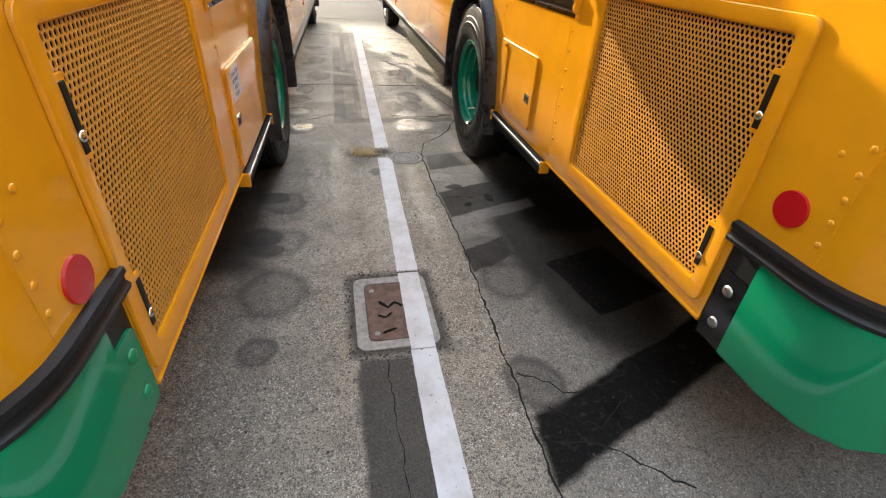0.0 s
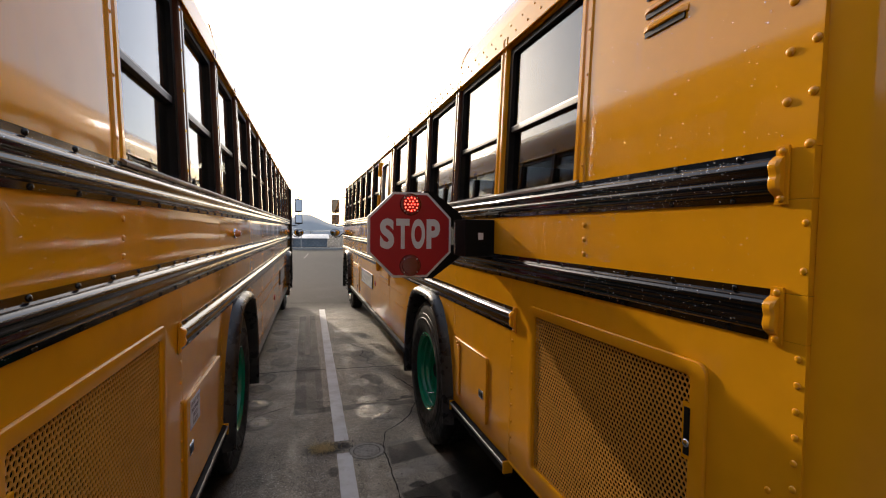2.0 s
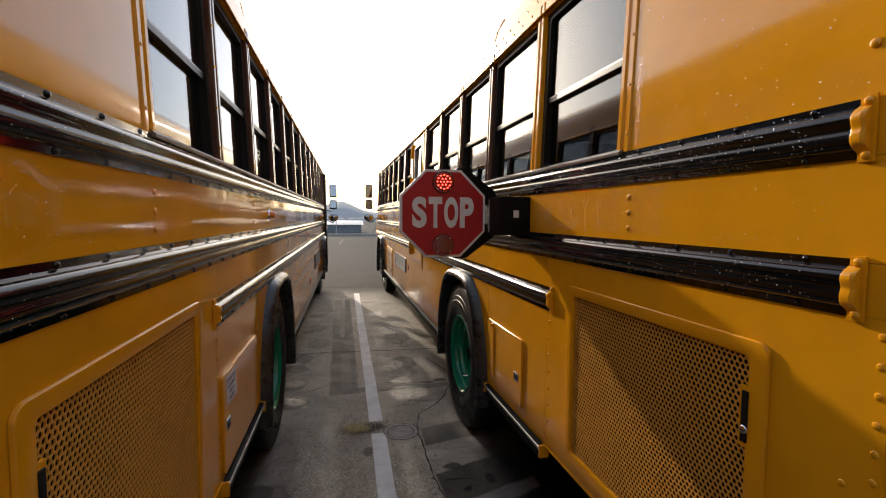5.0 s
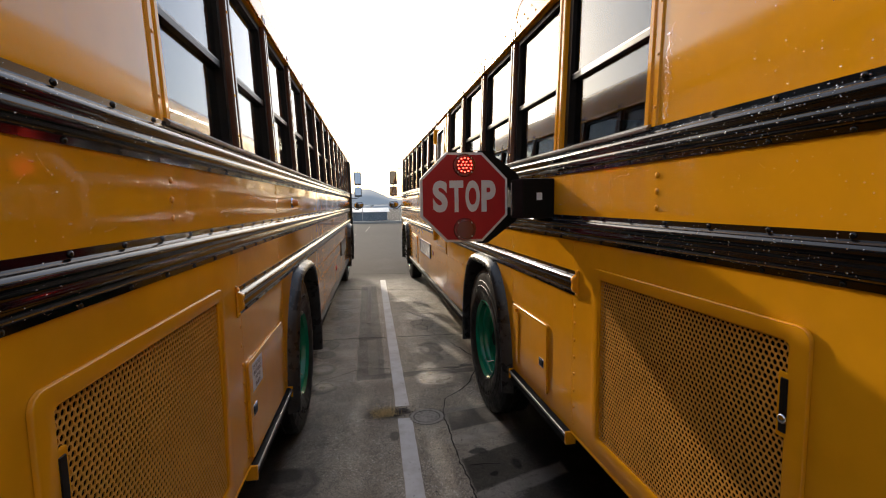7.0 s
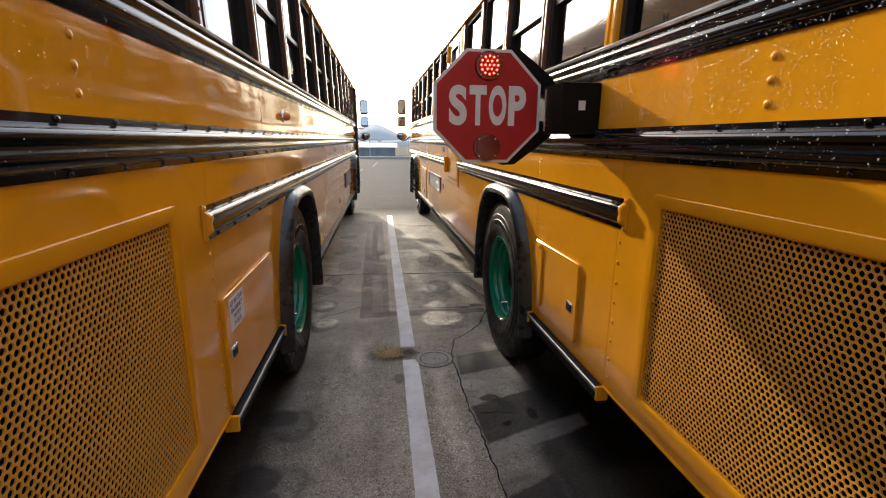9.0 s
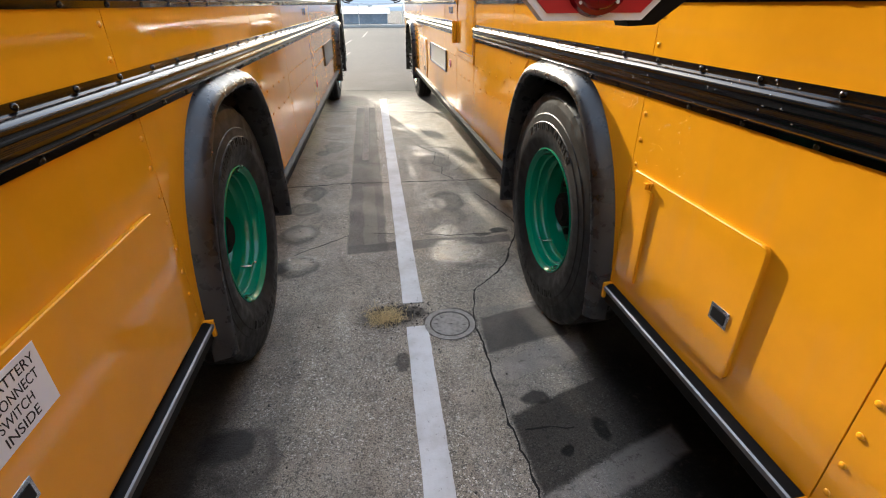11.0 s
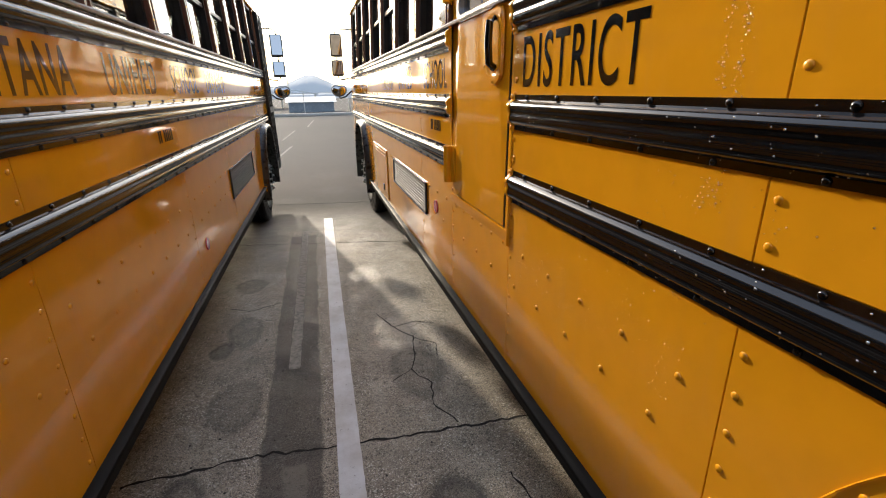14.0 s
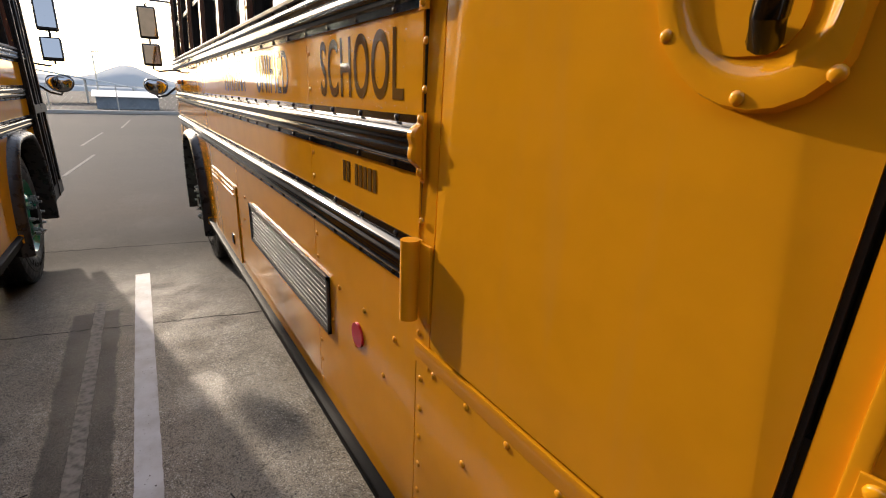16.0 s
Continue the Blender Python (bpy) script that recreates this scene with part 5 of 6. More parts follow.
drops(right_bus, rs, 300, 4.2, 4.26, 1.30, 1.66, 0.0, 7, 0.0014, runs=2)
drops(left_bus, ls, 200, 0.75, 1.6, 1.66, 1.76, "rail", 8, 0.0015)
drops(left_bus, ls, 140, 0.75, 1.6, 1.378, 1.47, "rail", 9, 0.0014)
drops(left_bus, ls, 260, 0.75, 1.6, 1.50, 1.65, 0.0, 10, 0.0012)


# the lean of the walls above the sills
for bus, sd in ((right_bus, rs), (left_bus, ls)):
    for ob in bus.children_recursive:
        if ob.type == "MESH" and ob.data.users == 1 and ob.matrix_basis == Matrix.Identity(4) and ob.name.split(".")[0] not in ("mirror", "mirror_arm", "lower_arm", "crossover_mirror", "mirror_glass"):
            for v in ob.data.vertices:
                u = sd.s * v.co.x
                if v.co.z > SILL + 0.001:
                    v.co.x -= sd.s * LEAN * (v.co.z - SILL) * (1 + u / (WIDTH / 2) if u < 0 else 1)

# ---- ground and distance ----
ASPH = Mat("asphalt", (0.11, 0.105, 0.098), 0.85, spec=0.3)


def asphalt_nodes(m):
    """Worn asphalt: stone grain, mottling, stains, trench patches, dried puddles, some painted shade and sun, all in
    metres on the ground.
    """
    at = m.where()
    warp = m.node("ShaderNodeTexNoise", {"Vector": at, "Scale": 3.2, "Detail": 5.0, "Roughness": 0.65}).outputs["Color"]
    shift = m.node("ShaderNodeVectorMath", (warp, (0.5, 0.5, 0.5)), operation="SUBTRACT").outputs[0]
    soft_at = m.node("ShaderNodeVectorMath", {0: shift, 1: at, "Scale": 0.13}, operation="SCALE").outputs[0]
    soft_at = m.node("ShaderNodeVectorMath", (at, soft_at), operation="ADD").outputs[0]
    crisp_at = m.node("ShaderNodeVectorMath", {0: shift, 1: at, "Scale": 0.07}, operation="SCALE").outputs[0]
    crisp_at = m.node("ShaderNodeVectorMath", (at, crisp_at), operation="ADD").outputs[0]
    fine = m.node("ShaderNodeTexVoronoi", {"Vector": at, "Scale": 190.0}).outputs["Color"]
    stone = m.node("ShaderNodeSeparateColor", (fine,)).outputs[0]
    grain = m.noise(240, 3, 0.7, at)
    col = m.mix(m.ramp(m.noise(0.9, 5, 0.6, at), 0.3, 0.7), (0.375, 0.328, 0.258), (0.535, 0.468, 0.372))
    col = m.mix(m.ramp(m.noise(7, 6, 0.7, at), 0.35, 0.75, 0.0, 0.5), col, (0.12, 0.11, 0.10))
    col = m.mix(m.math("MULTIPLY", m.ramp(stone, 0.86, 0.92), m.ramp(m.noise(2.3, 4, 0.6, at), 0.35, 0.65, 0.25, 1.0)), col, (0.80, 0.76, 0.69))
    col = m.mix(m.ramp(stone, 0.25, 0.12, 0.0, 0.7), col, (0.05, 0.046, 0.041))
    col = m.mix(m.ramp(grain, 0.43, 0.60, 0.0, 0.75), col, (0.06, 0.055, 0.05))
    sx, sy, _ = m.node("ShaderNodeSeparateXYZ", (soft_at,)).outputs
    bx, by, _ = m.node("ShaderNodeSeparateXYZ", (crisp_at,)).outputs

    def spot(cx, cy, rx, ry, edge=0.25, ring=0.0):
        dx = m.math("DIVIDE", m.math("SUBTRACT", sx, cx), rx)
        dy = m.math("DIVIDE", m.math("SUBTRACT", sy, cy), ry)
        d = m.math("SQRT", m.math("ADD", m.math("MULTIPLY", dx, dx), m.math("MULTIPLY", dy, dy)))
        mask = m.ramp(d, 1.0 + edge, 1.0 - edge)
        if ring:
            mask = m.math("MULTIPLY", mask, m.ramp(d, 0.55, 0.98, 1 - ring, 1.0))
        return mask

    def band(cx, cy, hx, hy, edge=0.02, lean=0.0, slant=0.0):
        px = m.math("SUBTRACT", m.math("SUBTRACT", bx, cx), m.math("MULTIPLY", m.math("SUBTRACT", by, cy), lean))
        ax = m.math("SUBTRACT", m.math("ABSOLUTE", px), hx)
        py = m.math("SUBTRACT", m.math("SUBTRACT", by, cy), m.math("MULTIPLY", m.math("SUBTRACT", bx, cx), slant))
        ay = m.math("SUBTRACT", m.math("ABSOLUTE", py), hy)
        return m.ramp(m.math("MAXIMUM", ax, ay), edge, -edge)

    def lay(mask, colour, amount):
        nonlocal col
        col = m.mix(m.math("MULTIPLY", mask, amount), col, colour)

    # a darker tone beyond the long joint, and shade painted under both buses
    lay(band(1.56, 1.55, 0.98, 1.85, 0.012), (0.13, 0.13, 0.13), 0.4)
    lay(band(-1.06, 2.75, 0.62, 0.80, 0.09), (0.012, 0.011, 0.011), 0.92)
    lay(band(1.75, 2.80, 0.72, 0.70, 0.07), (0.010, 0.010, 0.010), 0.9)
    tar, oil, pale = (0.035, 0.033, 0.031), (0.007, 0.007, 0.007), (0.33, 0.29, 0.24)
    # trench patches
    lay(band(0.095, 0.3, 0.105, 1.0, 0.015), tar, 0.88)
    lay(band(0.092, 6.4, 0.130, 2.32, 0.01, 0.008), tar, 0.74)
    lay(band(0.48, 4.15, 0.53, 0.058, 0.008), tar, 0.7)
    lay(band(0.10, 4.75, 0.05, 0.55, 0.008), (0.20, 0.18, 0.155), 0.6)
    # dark seal and other black patches beside the bus with the stop arm
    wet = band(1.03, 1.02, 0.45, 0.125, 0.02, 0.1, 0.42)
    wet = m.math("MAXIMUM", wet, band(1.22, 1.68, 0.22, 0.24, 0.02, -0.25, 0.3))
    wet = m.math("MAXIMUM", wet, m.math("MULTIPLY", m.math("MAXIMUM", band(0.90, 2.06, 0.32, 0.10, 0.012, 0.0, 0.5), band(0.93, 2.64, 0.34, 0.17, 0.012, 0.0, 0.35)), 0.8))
    # oval under the bus: mostly its shade, put into the colour
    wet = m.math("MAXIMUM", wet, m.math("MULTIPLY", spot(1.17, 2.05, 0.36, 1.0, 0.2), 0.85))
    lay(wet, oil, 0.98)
    lay(band(0.80, 3.22, 0.20, 0.13, 0.012, 0.1, 0.2), tar, 0.85)
    lay(band(0.83, 2.99, 0.20, 0.065, 0.012, 0.0, 0.3), (0.22, 0.205, 0.19), 0.6)
    lay(band(0.88, 2.40, 0.28, 0.055, 0.015, 0.0, 0.35), (0.24, 0.225, 0.21), 0.55)
    for cx, cy, rx, ry, a in ((0.96, 4.28, 0.06, 0.035, 0.95), (0.84, 4.25, 0.06, 0.02, 0.8), (0.71, 2.76, 0.05, 0.035, 0.95), (0.89, 2.58, 0.03, 0.06, 0.95), (0.87, 0.95, 0.03, 0.07, 0.9), (0.74, 2.5, 0.02, 0.02, 0.9), (-0.44, 2.70, 0.10, 0.08, 0.9), (-0.45, 3.97, 0.07, 0.07, 0.8), (-0.46, 2.25, 0.11, 0.10, 0.9), (-0.42, 2.12, 0.09, 0.05, 0.7),
                              (0.19, 3.43, 0.11, 0.05, 0.9), (0.30, 3.40, 0.06, 0.04, 0.85), (0.21, 3.05, 0.03, 0.06, 0.7)):
        lay(spot(cx, cy, rx, ry), oil, a)
    # round stains, some with a darker rim, and two long dark strips beside the other bus
    for cx, cy, rx, ry, a in ((-0.36, 2.64, 0.11, 0.13, 0.7), (-0.37, 2.2, 0.15, 0.14, 0.55), (-0.36, 1.78, 0.15, 0.16, 0.65), (-0.40, 1.42, 0.07, 0.08, 0.75), (0.75, 1.74, 0.14, 0.15, 0.7), (0.63, 1.10, 0.10, 0.13, 0.75),
                              (0.71, 2.0, 0.12, 0.14, 0.55), (-0.34, 3.98, 0.11, 0.12, 0.8), (-0.38, 4.42, 0.12, 0.15, 0.7), (-0.39, 4.86, 0.10, 0.12, 0.65), (-0.34, 5.2, 0.09, 0.16, 0.75), (-0.35, 6.37, 0.06, 0.09, 0.75), (-0.30, 7.4, 0.10, 0.14, 0.5), (0.71, 4.86, 0.12, 0.22, 0.75),
                              (0.62, 4.55, 0.17, 0.2, 0.5), (0.76, 3.95, 0.20, 0.17, 0.5), (-0.2, 5.8, 0.12, 0.2, 0.55), (-0.24, 6.6, 0.11, 0.2, 0.5), (0.75, 5.85, 0.14, 0.25, 0.5), (0.0, 1.05, 0.03, 0.04, 0.6),
                              (-0.46, 1.2, 0.10, 0.9, 0.35), (-0.34, 2.9, 0.10, 0.5, 0.55)):
        lay(spot(cx, cy, rx * 1.05, ry * 1.05, 0.5 if ry > 0.4 else 0.2, 0.4), (0.034, 0.031, 0.029), min(0.85, a * 1.05))
    # damp smooth puddle marks, glossier than the rest, part of their sheen as pale colour
    sheen, broken = None, m.ramp(m.noise(8, 5, 0.65, at), 0.36, 0.58, 0.25, 1.0)
    # the last four, long and thin, paint in sun streaks off the buses
    for cx, cy, rx, ry, a in ((0.62, 4.02, 0.16, 0.15, 0.9), (0.60, 4.32, 0.10, 0.10, 0.75), (0.61, 4.82, 0.075, 0.14, 0.6), (-0.33, 4.03, 0.10, 0.09, 0.85), (-0.38, 4.45, 0.10, 0.10, 0.6), (-0.42, 5.06, 0.07, 0.09, 0.6), (-0.40, 5.6, 0.07, 0.10, 0.5), (0.72, 6.3, 0.16, 0.22, 0.55),
                              (0.62, 7.4, 0.12, 0.2, 0.45), (0.72, 8.9, 0.22, 0.18, 0.6), (0.6, 10.2, 0.2, 0.2, 0.6), (0.55, 11.2, 0.2, 0.3, 0.55), (-0.1, 10.6, 0.25, 0.2, 0.55), (0.62, 2.92, 0.10, 0.06, 0.5), (0.5, 12.6, 0.3, 0.4, 0.5),
                              (0.2, 2.2, 0.10, 0.45, 0.35), (0.45, 2.6, 0.05, 0.6, 0.4), (-0.05, 2.9, 0.06, 0.7, 0.3), (0.5, 5.2, 0.04, 0.9, 0.3)):
        mask = m.math("MULTIPLY", spot(cx, cy, rx, ry, 0.22), broken)
        a = a * (0.08 if cy > 8 else 1.0)
        lay(mask, (0.42, 0.38, 0.33), a * 0.17)
        sheen = m.math("MAXIMUM", sheen, m.math("MULTIPLY", mask, a)) if sheen else m.math("MULTIPLY", mask, a)
    col = m.mix(m.ramp(m.noise(26, 6, 0.75, at), 0.54, 0.68, 0.0, 0.75), col, (0.05, 0.043, 0.036))
    col = m.mix(m.ramp(m.noise(60, 5, 0.8, at), 0.56, 0.66, 0.0, 0.6), col, (0.045, 0.04, 0.034))
    # rusty dirt round the covers
    lay(spot(0.456, 3.285, 0.128, 0.128, 0.06), (0.03, 0.027, 0.024), 0.9)
    lay(band(0.165, 1.585, 0.205, 0.272, 0.03), (0.045, 0.038, 0.03), 0.85)
    lay(spot(0.17, 3.39, 0.16, 0.08, 0.4), (0.05, 0.042, 0.034), 0.8)
    # paler seams of the far yard
    lay(band(0.0, 17.0, 60.0, 0.25, 0.15), (0.24, 0.22, 0.20), 0.5)
    lay(band(0.0, 25.0, 60.0, 2.2, 1.2), (0.10, 0.092, 0.085), 0.4)
    # colour darkened past y = 8.8 to tone down the sunlit yard
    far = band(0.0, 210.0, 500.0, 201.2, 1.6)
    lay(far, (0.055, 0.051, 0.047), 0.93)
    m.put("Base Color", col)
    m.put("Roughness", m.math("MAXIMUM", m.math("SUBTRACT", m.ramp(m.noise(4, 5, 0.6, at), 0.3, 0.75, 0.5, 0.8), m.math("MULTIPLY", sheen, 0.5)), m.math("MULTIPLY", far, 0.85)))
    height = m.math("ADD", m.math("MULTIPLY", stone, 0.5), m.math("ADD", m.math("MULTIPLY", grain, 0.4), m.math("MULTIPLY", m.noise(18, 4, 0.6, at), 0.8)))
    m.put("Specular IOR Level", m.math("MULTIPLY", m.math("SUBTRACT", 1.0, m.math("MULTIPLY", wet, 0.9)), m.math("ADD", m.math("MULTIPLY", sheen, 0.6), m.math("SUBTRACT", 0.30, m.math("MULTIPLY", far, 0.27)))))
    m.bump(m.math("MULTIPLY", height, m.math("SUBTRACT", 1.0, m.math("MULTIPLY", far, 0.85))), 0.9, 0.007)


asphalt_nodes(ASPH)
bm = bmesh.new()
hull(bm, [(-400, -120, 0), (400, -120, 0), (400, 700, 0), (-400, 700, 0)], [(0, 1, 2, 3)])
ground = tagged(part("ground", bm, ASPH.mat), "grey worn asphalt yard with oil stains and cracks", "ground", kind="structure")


def line_paint():
    m = Mat("worn white line paint", (0.6, 0.6, 0.6), 0.65)
    worn = m.ramp(m.noise(45, 6, 0.75), 0.60, 0.70, 0.0, 0.8)
    dirty = m.mix(m.ramp(m.noise(5, 5, 0.65), 0.3, 0.75), (0.66, 0.67, 0.69), (0.46, 0.45, 0.44))
    m.put("Base Color", m.mix(worn, dirty, (0.12, 0.11, 0.10)))
    m.bump(m.noise(170, 3, 0.7), 0.6, 0.003)
    return m.mat


LINE = line_paint()
FAINT = plain("nearly worn-off line paint", (0.20, 0.185, 0.165), 0.9, vary=0.5, scale=30, spec=0.1)
FADED = plain("faded line paint", (0.30, 0.275, 0.235), 0.8, vary=0.6, scale=30, bump=0.002)
CRACK = plain("crack shadow", (0.012, 0.011, 0.010), 0.95)
CONCRETE = plain("pale concrete collar", (0.36, 0.34, 0.31), 0.85, vary=0.4, scale=40, bump=0.003)
RUST = plain("rusty cast plate", (0.16, 0.095, 0.07), 0.75, vary=0.55, scale=24, bump=0.003)
IRON = plain("grey cast iron", (0.30, 0.285, 0.265), 0.7, vary=0.4, scale=40, bump=0.002)


def ribbon(bm, pts, w, z0=0.0, z1=0.004, rough=0.0, step=0.05, wander=0.0):
    """A flat strip along a polyline, with slightly uneven edges."""
    path = []
    for a, b in zip(pts, pts[1:]):
        n = max(1, int((Vector(b) - Vector(a)).length / step))
        path += [Vector(a).lerp(Vector(b), k / n) for k in range(n)]
    path.append(Vector(pts[-1]))
    if wander:
        drift = 0.0
        for p in path[1:-1]:
            drift = 0.6 * drift + random.uniform(-wander, wander)
            p.x += drift
            p.y += random.uniform(-wander, wander) + drift * 0.5
    rings = []
    for i, p in enumerate(path):
        d = (path[min(i + 1, len(path) - 1)] - path[max(i - 1, 0)]).normalized()
        n = Vector((-d.y, d.x))
        l, r = w / 2 + random.uniform(-rough, rough), w / 2 + random.uniform(-rough, rough)
        a, b = p + n * l, p - n * r
        rings.append([(a.x, a.y, z0), (a.x, a.y, z1), (b.x, b.y, z1), (b.x, b.y, z0)])
    loft(bm, rings)


for pts in ([(0.395, 9.40), (0.296, 3.49)], [(0.297, 3.29), (0.262, 1.86)], [(0.250, 1.33), (0.215, -1.2)]):
    bm = bmesh.new()
    ribbon(bm, pts, 0.102, rough=0.0016, step=0.04)
    tagged(part("parking_line", bm, LINE), "worn white painted parking line on the asphalt", "road marking", kind="structure")
for x, y0, y1 in ((-0.6, 15, 18), (-0.65, 20, 24), (0.15, 26, 31)):
    bm = bmesh.new()
    ribbon(bm, [(x, y0), (x + 0.3, y1)], 0.06)
    tagged(part("parking_line", bm, FAINT), "faded far parking line", "road marking", kind="structure")
bm = bmesh.new()
ribbon(bm, [(0.079, 6.05), (0.130, 8.9)], 0.062, 0.0, 0.003, 0.003, 0.05)
tagged(part("parking_line", bm, FADED), "old faded parking line beside the white one", "road marking", kind="structure")
for pts, w in (([(-0.58, 5.37), (-0.06, 5.40), (0.3, 5.36), (0.6, 5.34), (1.23, 5.31)], 0.011), ([(0.958, 5.01), (1.118, 4.33), (0.863, 3.79), (0.637, 3.555)], 0.009),
               ([(0.637, 3.555), (0.602, 3.38), (0.575, 3.27), (0.588, 2.02), (0.567, 1.27), (0.552, 0.5)], 0.007), ([(0.45, 4.30), (0.63, 4.24), (0.95, 4.25)], 0.004), ([(-0.38, 4.12), (-0.05, 4.35)], 0.005),
               ([(0.12, 4.36), (0.30, 4.34)], 0.006), ([(0.58, 1.15), (0.75, 1.02), (1.0, 1.08)], 0.006), ([(0.6, 0.85), (0.78, 0.80), (0.98, 0.62)], 0.005), ([(0.62, 2.62), (0.80, 2.60)], 0.005), ([(-0.6, 8.6), (1.2, 8.2)], 0.006),
               ([(0.10, 1.3), (0.11, 0.2)], 0.004), ([(-3, 10.9), (4, 9.6)], 0.008),
               ([(0.62, 6.62), (0.70, 6.38), (0.80, 6.22), (0.78, 6.02), (0.72, 5.86)], 0.006), ([(0.70, 6.38), (0.86, 6.42), (0.98, 6.36)], 0.004), ([(0.80, 6.22), (0.92, 6.10), (0.90, 5.94)], 0.004),
               ([(0.72, 5.86), (0.80, 5.70), (0.76, 5.52), (0.84, 5.36)], 0.005), ([(0.72, 5.86), (0.60, 5.78)], 0.004), ([(0.64, 0.98), (0.80, 0.88), (0.98, 1.0)], 0.005), ([(-0.40, 7.0), (-0.24, 6.92), (-0.04, 7.0)], 0.005)):
    bm = bmesh.new()
    ribbon(bm, pts, w, 0.0, 0.0015, w * 0.4, 0.03, 0.008)
    tagged(part("crack", bm, CRACK), "dark jagged crack in the asphalt", "crack", kind="structure")

# utility cover in its concrete collar, the line painted across it
CX0, CX1, CY0, CY1 = -0.006, 0.330, 1.350, 1.818


def flat_z(bm, outline, z0, z1):
    loft(bm, [[(x, y, z) for x, y in outline] for z in (z0, z1)])


cover = tagged(new("utility_cover"), "rusty rectangular utility cover in a concrete collar", "cover")
bm = bmesh.new()
o, i = rounded(CX0, CX1, CY0, CY1, 0.04), rounded(CX0 + 0.047, CX1 - 0.047, CY0 + 0.045, CY1 - 0.045, 0.03)
loft(bm, [[(x, y, z) for x, y in q] for q, z in ((o, 0.0), (o, 0.006), (i, 0.006), (i, 0.001))], True, False)
part("collar", bm, CONCRETE, cover, "pale concrete collar")
bm = bmesh.new()
flat_z(bm, rounded(CX0 + 0.053, CX1 - 0.053, CY0 + 0.051, CY1 - 0.051, 0.025), 0.0, 0.005)
lid = part("lid", bm, RUST, cover, "rust-brown cast lid")
bm = bmesh.new()
for p in ([(0.10, 1.64), (0.14, 1.60), (0.17, 1.63), (0.20, 1.60)], [(0.09, 1.55), (0.12, 1.53), (0.15, 1.56)], [(0.10, 1.44), (0.16, 1.46)]):
    ribbon(bm, p, 0.012, 0.004, 0.0075, 0.003, 0.02, 0.004)
part("raised_ribs", bm, DARK, lid, kind="stuff")
bm = bmesh.new()
for x, y in ((0.075, 1.72), (0.25, 1.72), (0.078, 1.44)):
    disc(bm, (x, y, 0.004), "z", 0.012, 0.004, 12)
part("bolts", bm, IRON, lid, kind="stuff")
bm = bmesh.new()
ribbon(bm, [(0.260, CY1 + 0.02), (0.251, CY0 - 0.02)], 0.100, 0.0055, 0.0085, 0.0016, 0.04)
tagged(part("parking_line", bm, LINE), "worn white painted parking line on the asphalt", "road marking", kind="structure")

# round monument cover
mon = tagged(new("round_cover"), "small round cast iron cover set in the asphalt", "cover")
mon.matrix_basis = Matrix.Translation((0.456, 3.285, 0))
for name, r0, r1, z, mat in (("rim", 0.098, 0.122, 0.005, IRON), ("lid", 0.0, 0.090, 0.004, IRON)):
    bm = bmesh.new()
    n = 40
    outer = [(r1 * math.cos(2 * math.pi * k / n), r1 * math.sin(2 * math.pi * k / n)) for k in range(n)]
    if r0:
        inner = [(x * r0 / r1, y * r0 / r1) for x, y in outer]
        loft(bm, [[(x, y, q) for x, y in o] for o, q in ((outer, 0.0), (outer, z), (inner, z), (inner, 0.0))], True, False)
    else:
        flat_z(bm, outer, 0.0, z)
    part(name, bm, mat, mon)
bm = bmesh.new()
for k in range(14):
    a = 2 * math.pi * k / 14
    b = bmesh.new()
    box(b, -0.006, 0.006, 0.060, 0.078, 0.003, 0.006)
    for v in b.verts:
        v.co = Matrix.Rotation(a, 3, "Z") @ v.co
    join(bm, b)
box(bm, -0.012, 0.012, -0.004, 0.004, 0.003, 0.007)
part("raised_bars", bm, IRON, mon, kind="stuff")

# tuft of dry grass in the broken asphalt
STRAW = plain("dry straw", (0.80, 0.64, 0.34), 0.8, vary=0.3, scale=60)
rnd = random.Random(5)
bm = bmesh.new()
for k in range(300):
    x, y = 0.155 + rnd.gauss(0, 0.036), 3.375 + rnd.gauss(0, 0.026)
    a, l, h, w = rnd.uniform(0, 6.28), rnd.uniform(0.03, 0.075), rnd.uniform(0.006, 0.045), rnd.uniform(0.0005, 0.0010)
    bend = rnd.uniform(-0.9, 0.9)
    rows = []
    for f, g in ((0.0, 0.0), (0.4, 0.8), (0.75, 1.0), (1.0, rnd.uniform(0.3, 0.9))):
        c = a + bend * f
        px, py, pz = x + math.cos(c) * l * f, y + math.sin(c) * l * f, 0.002 + h * g
        rows.append([(px - math.sin(c) * w, py + math.cos(c) * w, pz), (px + math.sin(c) * w, py - math.cos(c) * w, pz), (px, py, pz + w)])
    loft(bm, rows)
tagged(part("dry_grass", bm, STRAW), "flattened tuft of dry straw-coloured grass", "grass", kind="stuff")
CRUMB = plain("asphalt crumb", (0.07, 0.065, 0.06), 0.9, vary=0.5, scale=80)
bm = bmesh.new()
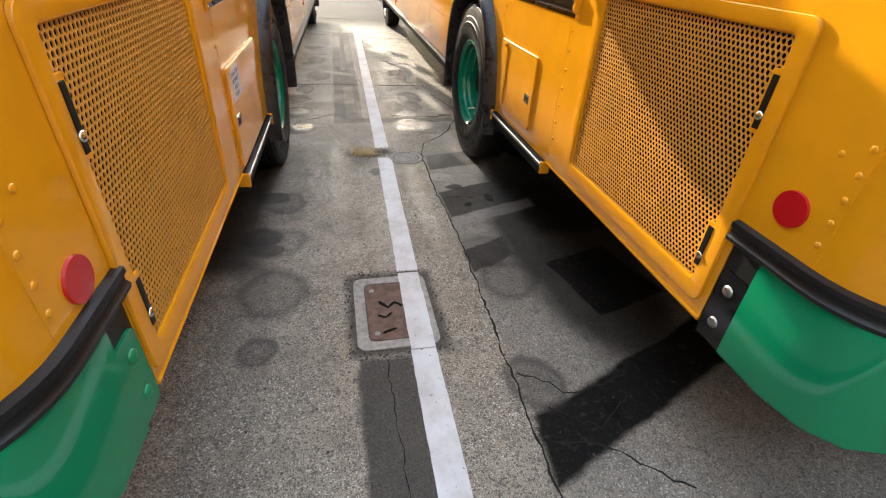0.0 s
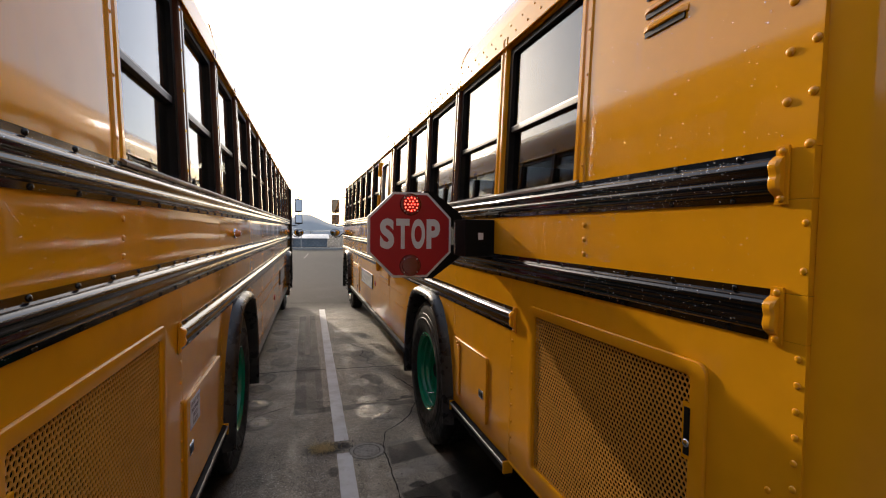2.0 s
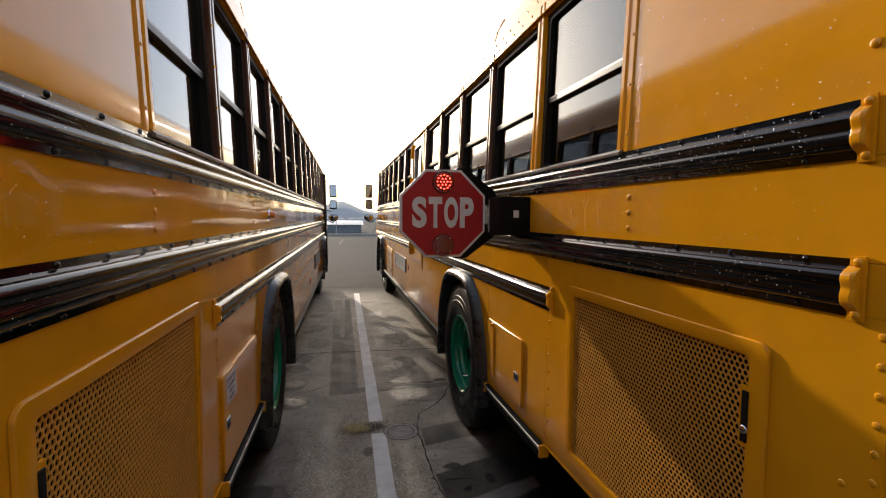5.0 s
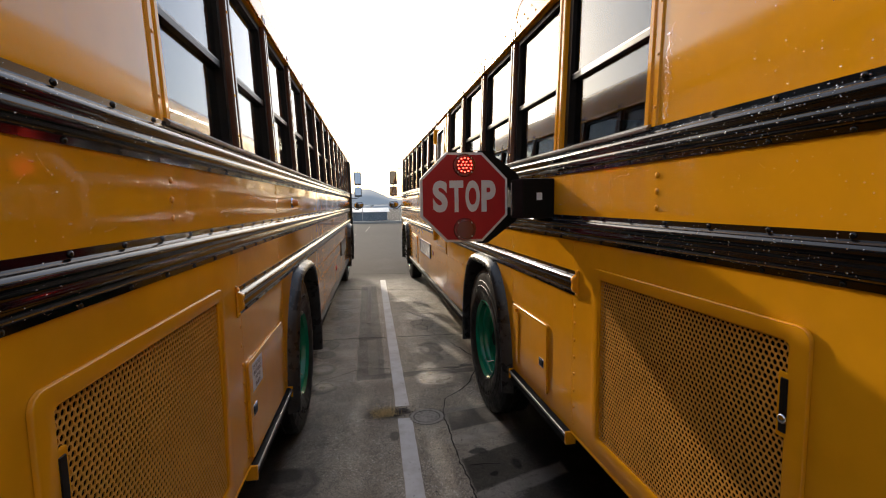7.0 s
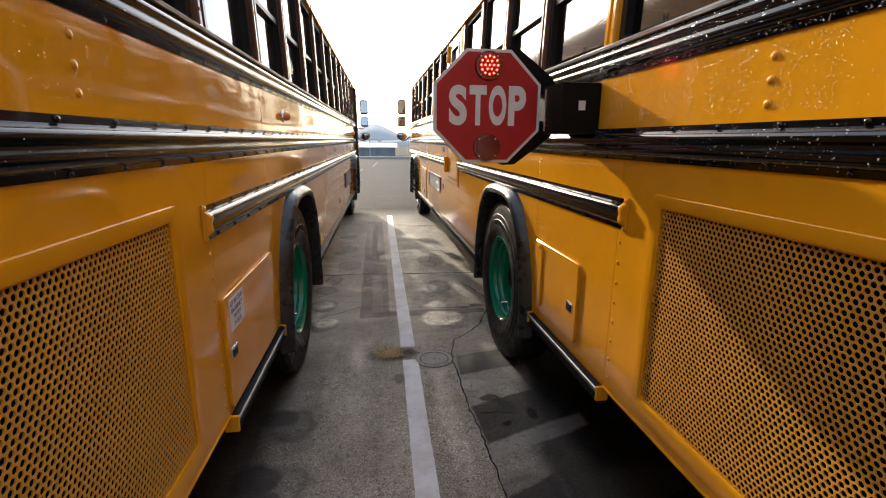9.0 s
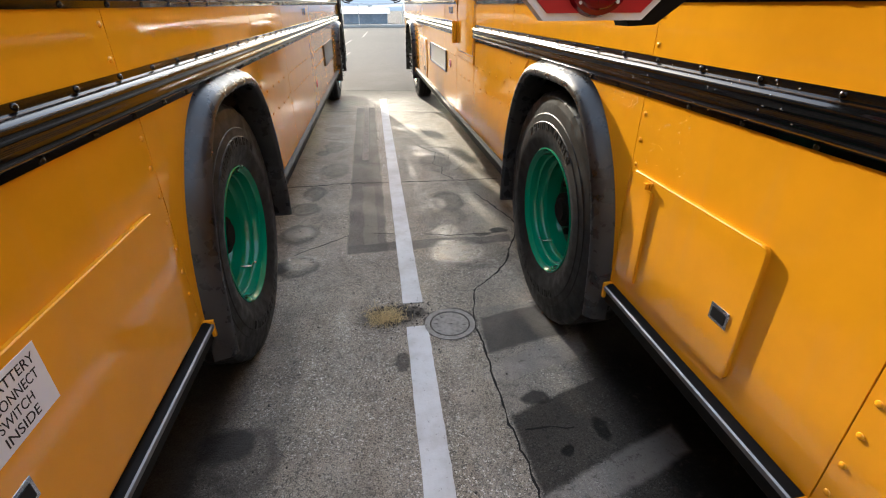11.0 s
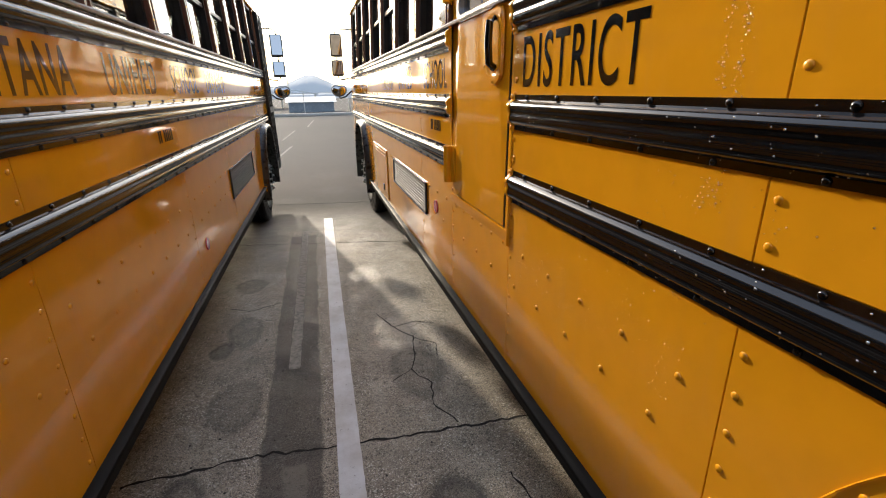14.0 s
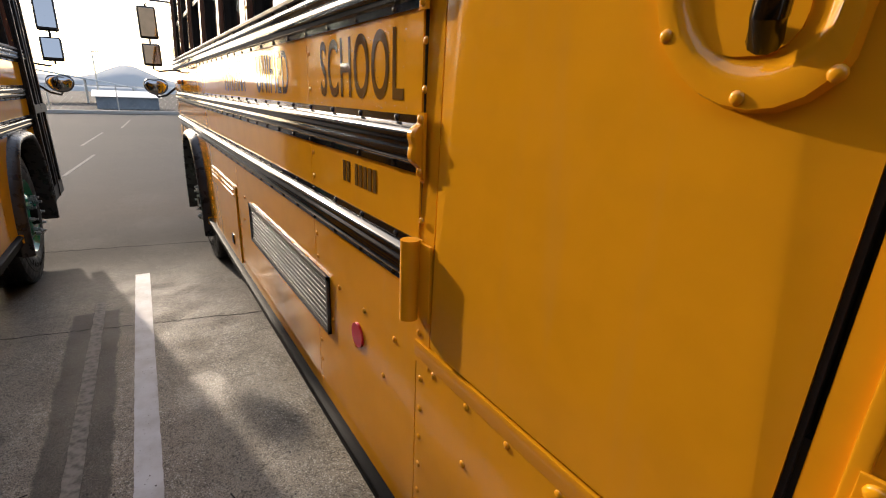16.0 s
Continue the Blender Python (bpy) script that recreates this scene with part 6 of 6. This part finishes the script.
for k in range(900):
    zone = rnd.random()
    if zone < 0.35:
        x, y = 0.22 + rnd.gauss(0, 0.09), 3.40 + rnd.gauss(0, 0.06)
    elif zone < 0.6:
        e = rnd.uniform(0, 6.28)
        x, y = 0.162 + (0.19 + rnd.gauss(0, 0.02)) * max(-1, min(1, 1.3 * math.cos(e))), 1.584 + (0.255 + rnd.gauss(0, 0.02)) * max(-1, min(1, 1.3 * math.sin(e)))
    else:
        x, y = rnd.uniform(-0.4, 0.9), rnd.uniform(0.4, 7.0)
    r = rnd.uniform(0.002, 0.006)
    pts = [(x + r * math.cos(a) * rnd.uniform(0.7, 1.2), y + r * math.sin(a) * rnd.uniform(0.7, 1.2)) for a in (0.3, 1.5, 2.8, 4.0, 5.3)]
    loft(bm, [[(a, b, 0.0) for a, b in pts], [(x + (a - x) * 0.6, y + (b - y) * 0.6, r * 0.9) for a, b in pts]])
tagged(part("asphalt_crumbs", bm, CRUMB), "loose crumbs of broken asphalt", "gravel", kind="stuff")

# far side of the yard: kerb, low wall, fence, sheds, pole, hills
bm = bmesh.new()
box(bm, -60, 60, 36.0, 36.3, 0, 0.18, 0.03)
tagged(part("kerb", bm, CONCRETE), "pale concrete kerb at the yard's far edge", "kerb", kind="structure")
DRY = plain("dry hillside", (0.20, 0.18, 0.13), 0.95, vary=0.4, scale=0.05)
# distance haze is mixed into the hills' pale colour
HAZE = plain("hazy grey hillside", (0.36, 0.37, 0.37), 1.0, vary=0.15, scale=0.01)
fence = tagged(new("fence"), "chain-link fence on thin steel posts", "fence")
fence.matrix_basis = Matrix.Translation((0, 37.5, 0))
me = None
for k in range(27):
    if me is None:
        bm = bmesh.new()
        disc(bm, (0, 0, 0), "z", 0.03, 1.45, 10)
        me = finish(bm, "post", STEEL)
    share("post", me, Matrix.Translation((-39 + 3 * k, 0, 0)), fence)
bm = bmesh.new()
tube(bm, [(-39, 0, 1.42), (39, 0, 1.42)], 0.02)
part("top_rail", bm, STEEL, fence)
bm = bmesh.new()
for k in range(-120, 121):
    for d in (1, -1):
        tube(bm, [(k * 0.3, 0, 0.05), (k * 0.3 + d * 1.35, 0, 1.4)], 0.003, 3)
part("mesh_wire", bm, STEEL, fence, kind="stuff")
BLUE_GREY = plain("grey weathered boarding", (0.16, 0.19, 0.22), 0.8, scale=2)
PALE_ROOF = plain("pale metal roofing", (0.55, 0.56, 0.56), 0.5, scale=1)
for x, y, w, d, h, mat, label in ((0.5, 44, 3.4, 3, 0.75, BLUE_GREY, "low grey-blue storage container"), (-12, 52, 10, 5, 2.2, PALE_ROOF, "long pale shed roof")):
    shed = tagged(new("shed"), label, "shed")
    shed.matrix_basis = Matrix.Translation((x, y, 0))
    bm = bmesh.new()
    box(bm, -w / 2, w / 2, -d / 2, d / 2, 0, h, 0.03)
    part("wall", bm, mat, shed)
    bm = bmesh.new()
    loft(bm, [[(xx, -d / 2 - 0.2, h), (xx, 0, h + 0.25 * d * 0.5), (xx, d / 2 + 0.2, h), (xx, 0, h + 0.25 * d * 0.5 - 0.1)] for xx in (-w / 2 - 0.2, w / 2 + 0.2)])
    part("roof", bm, PALE_ROOF, shed)
shed = tagged(new("canopy"), "pale sloping canopy roof on posts", "canopy")
shed.matrix_basis = Matrix.Translation((-2.2, 56, 0))
bm = bmesh.new()
loft(bm, [[(-4, y, 2.6), (3.5, y, 1.3), (3.5, y, 1.2), (-4, y, 2.45)] for y in (-3, 3)])
part("roof", bm, PALE_ROOF, shed)
for x in (-3.6, 0, 3.2):
    bm = bmesh.new()
    disc(bm, (x, -2.5, 0), "z", 0.08, 2.5 - 0.173 * (x + 4), 10)
    part("post", bm, STEEL, shed)
pole = tagged(new("lamp_pole"), "thin pole with a short arm, far off", "pole")
pole.matrix_basis = Matrix.Translation((-1.9, 66, 0))
bm = bmesh.new()
disc(bm, (0, 0, 0), "z", 0.09, 4.6, 8, 0.06)
part("shaft", bm, STEEL, pole)
bm = bmesh.new()
tube(bm, [(0, 0, 4.5), (0.6, 0, 4.55)], 0.05, 6)
part("arm", bm, STEEL, pole)


def ridge(name, y, half, peaks, base, mat, label, seed):
    """A hill range as a strip of uneven slope."""
    n = 160
    rings = []
    for i in range(n + 1):
        x = -half + 2 * half * i / n
        h = base + sum(a * math.exp(-((x - c) / w) ** 2) for c, w, a in peaks) + 0.03 * base * noise.noise((x * 0.05 + seed, 0, 0)) * 10
        rings.append([(x, y, -1), (x, y + h * 1.2, h * 0.5), (x, y + h * 2.5, h), (x, y + h * 5, -1)])
    bm = bmesh.new()
    loft(bm, rings, False, False)
    tagged(part(name, bm, mat, None, "", 80), label, "hill", kind="structure")


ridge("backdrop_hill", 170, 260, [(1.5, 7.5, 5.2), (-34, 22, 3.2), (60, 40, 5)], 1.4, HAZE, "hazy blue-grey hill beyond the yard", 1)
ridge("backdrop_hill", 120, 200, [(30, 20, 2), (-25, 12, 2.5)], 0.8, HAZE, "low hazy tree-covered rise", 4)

# unseen plain wall added behind the walk's start to cut light from the back
bm = bmesh.new()
box(bm, -40, 40, -7.6, -7.3, 0, 9.0, 0.02)
tagged(part("wall_south", bm, plain("weathered render", (0.20, 0.175, 0.15), 0.9, vary=0.35, scale=1.5, bump=0.004)), "unseen plain wall added to cut light from behind", "wall", kind="structure")
RENDER_WALL = bpy.data.materials["weathered render"]
# two more unseen walls, added so that less light gets under the buses
for name, x in (("wall_east", 3.75), ("wall_west", -3.35)):
    bm = bmesh.new()
    box(bm, x - 0.12, x + 0.12, -7.3, 12.5, 0, 2.9, 0.02)
    tagged(part(name, bm, RENDER_WALL), "unseen plain wall added to block light beside the buses", "wall", kind="structure")
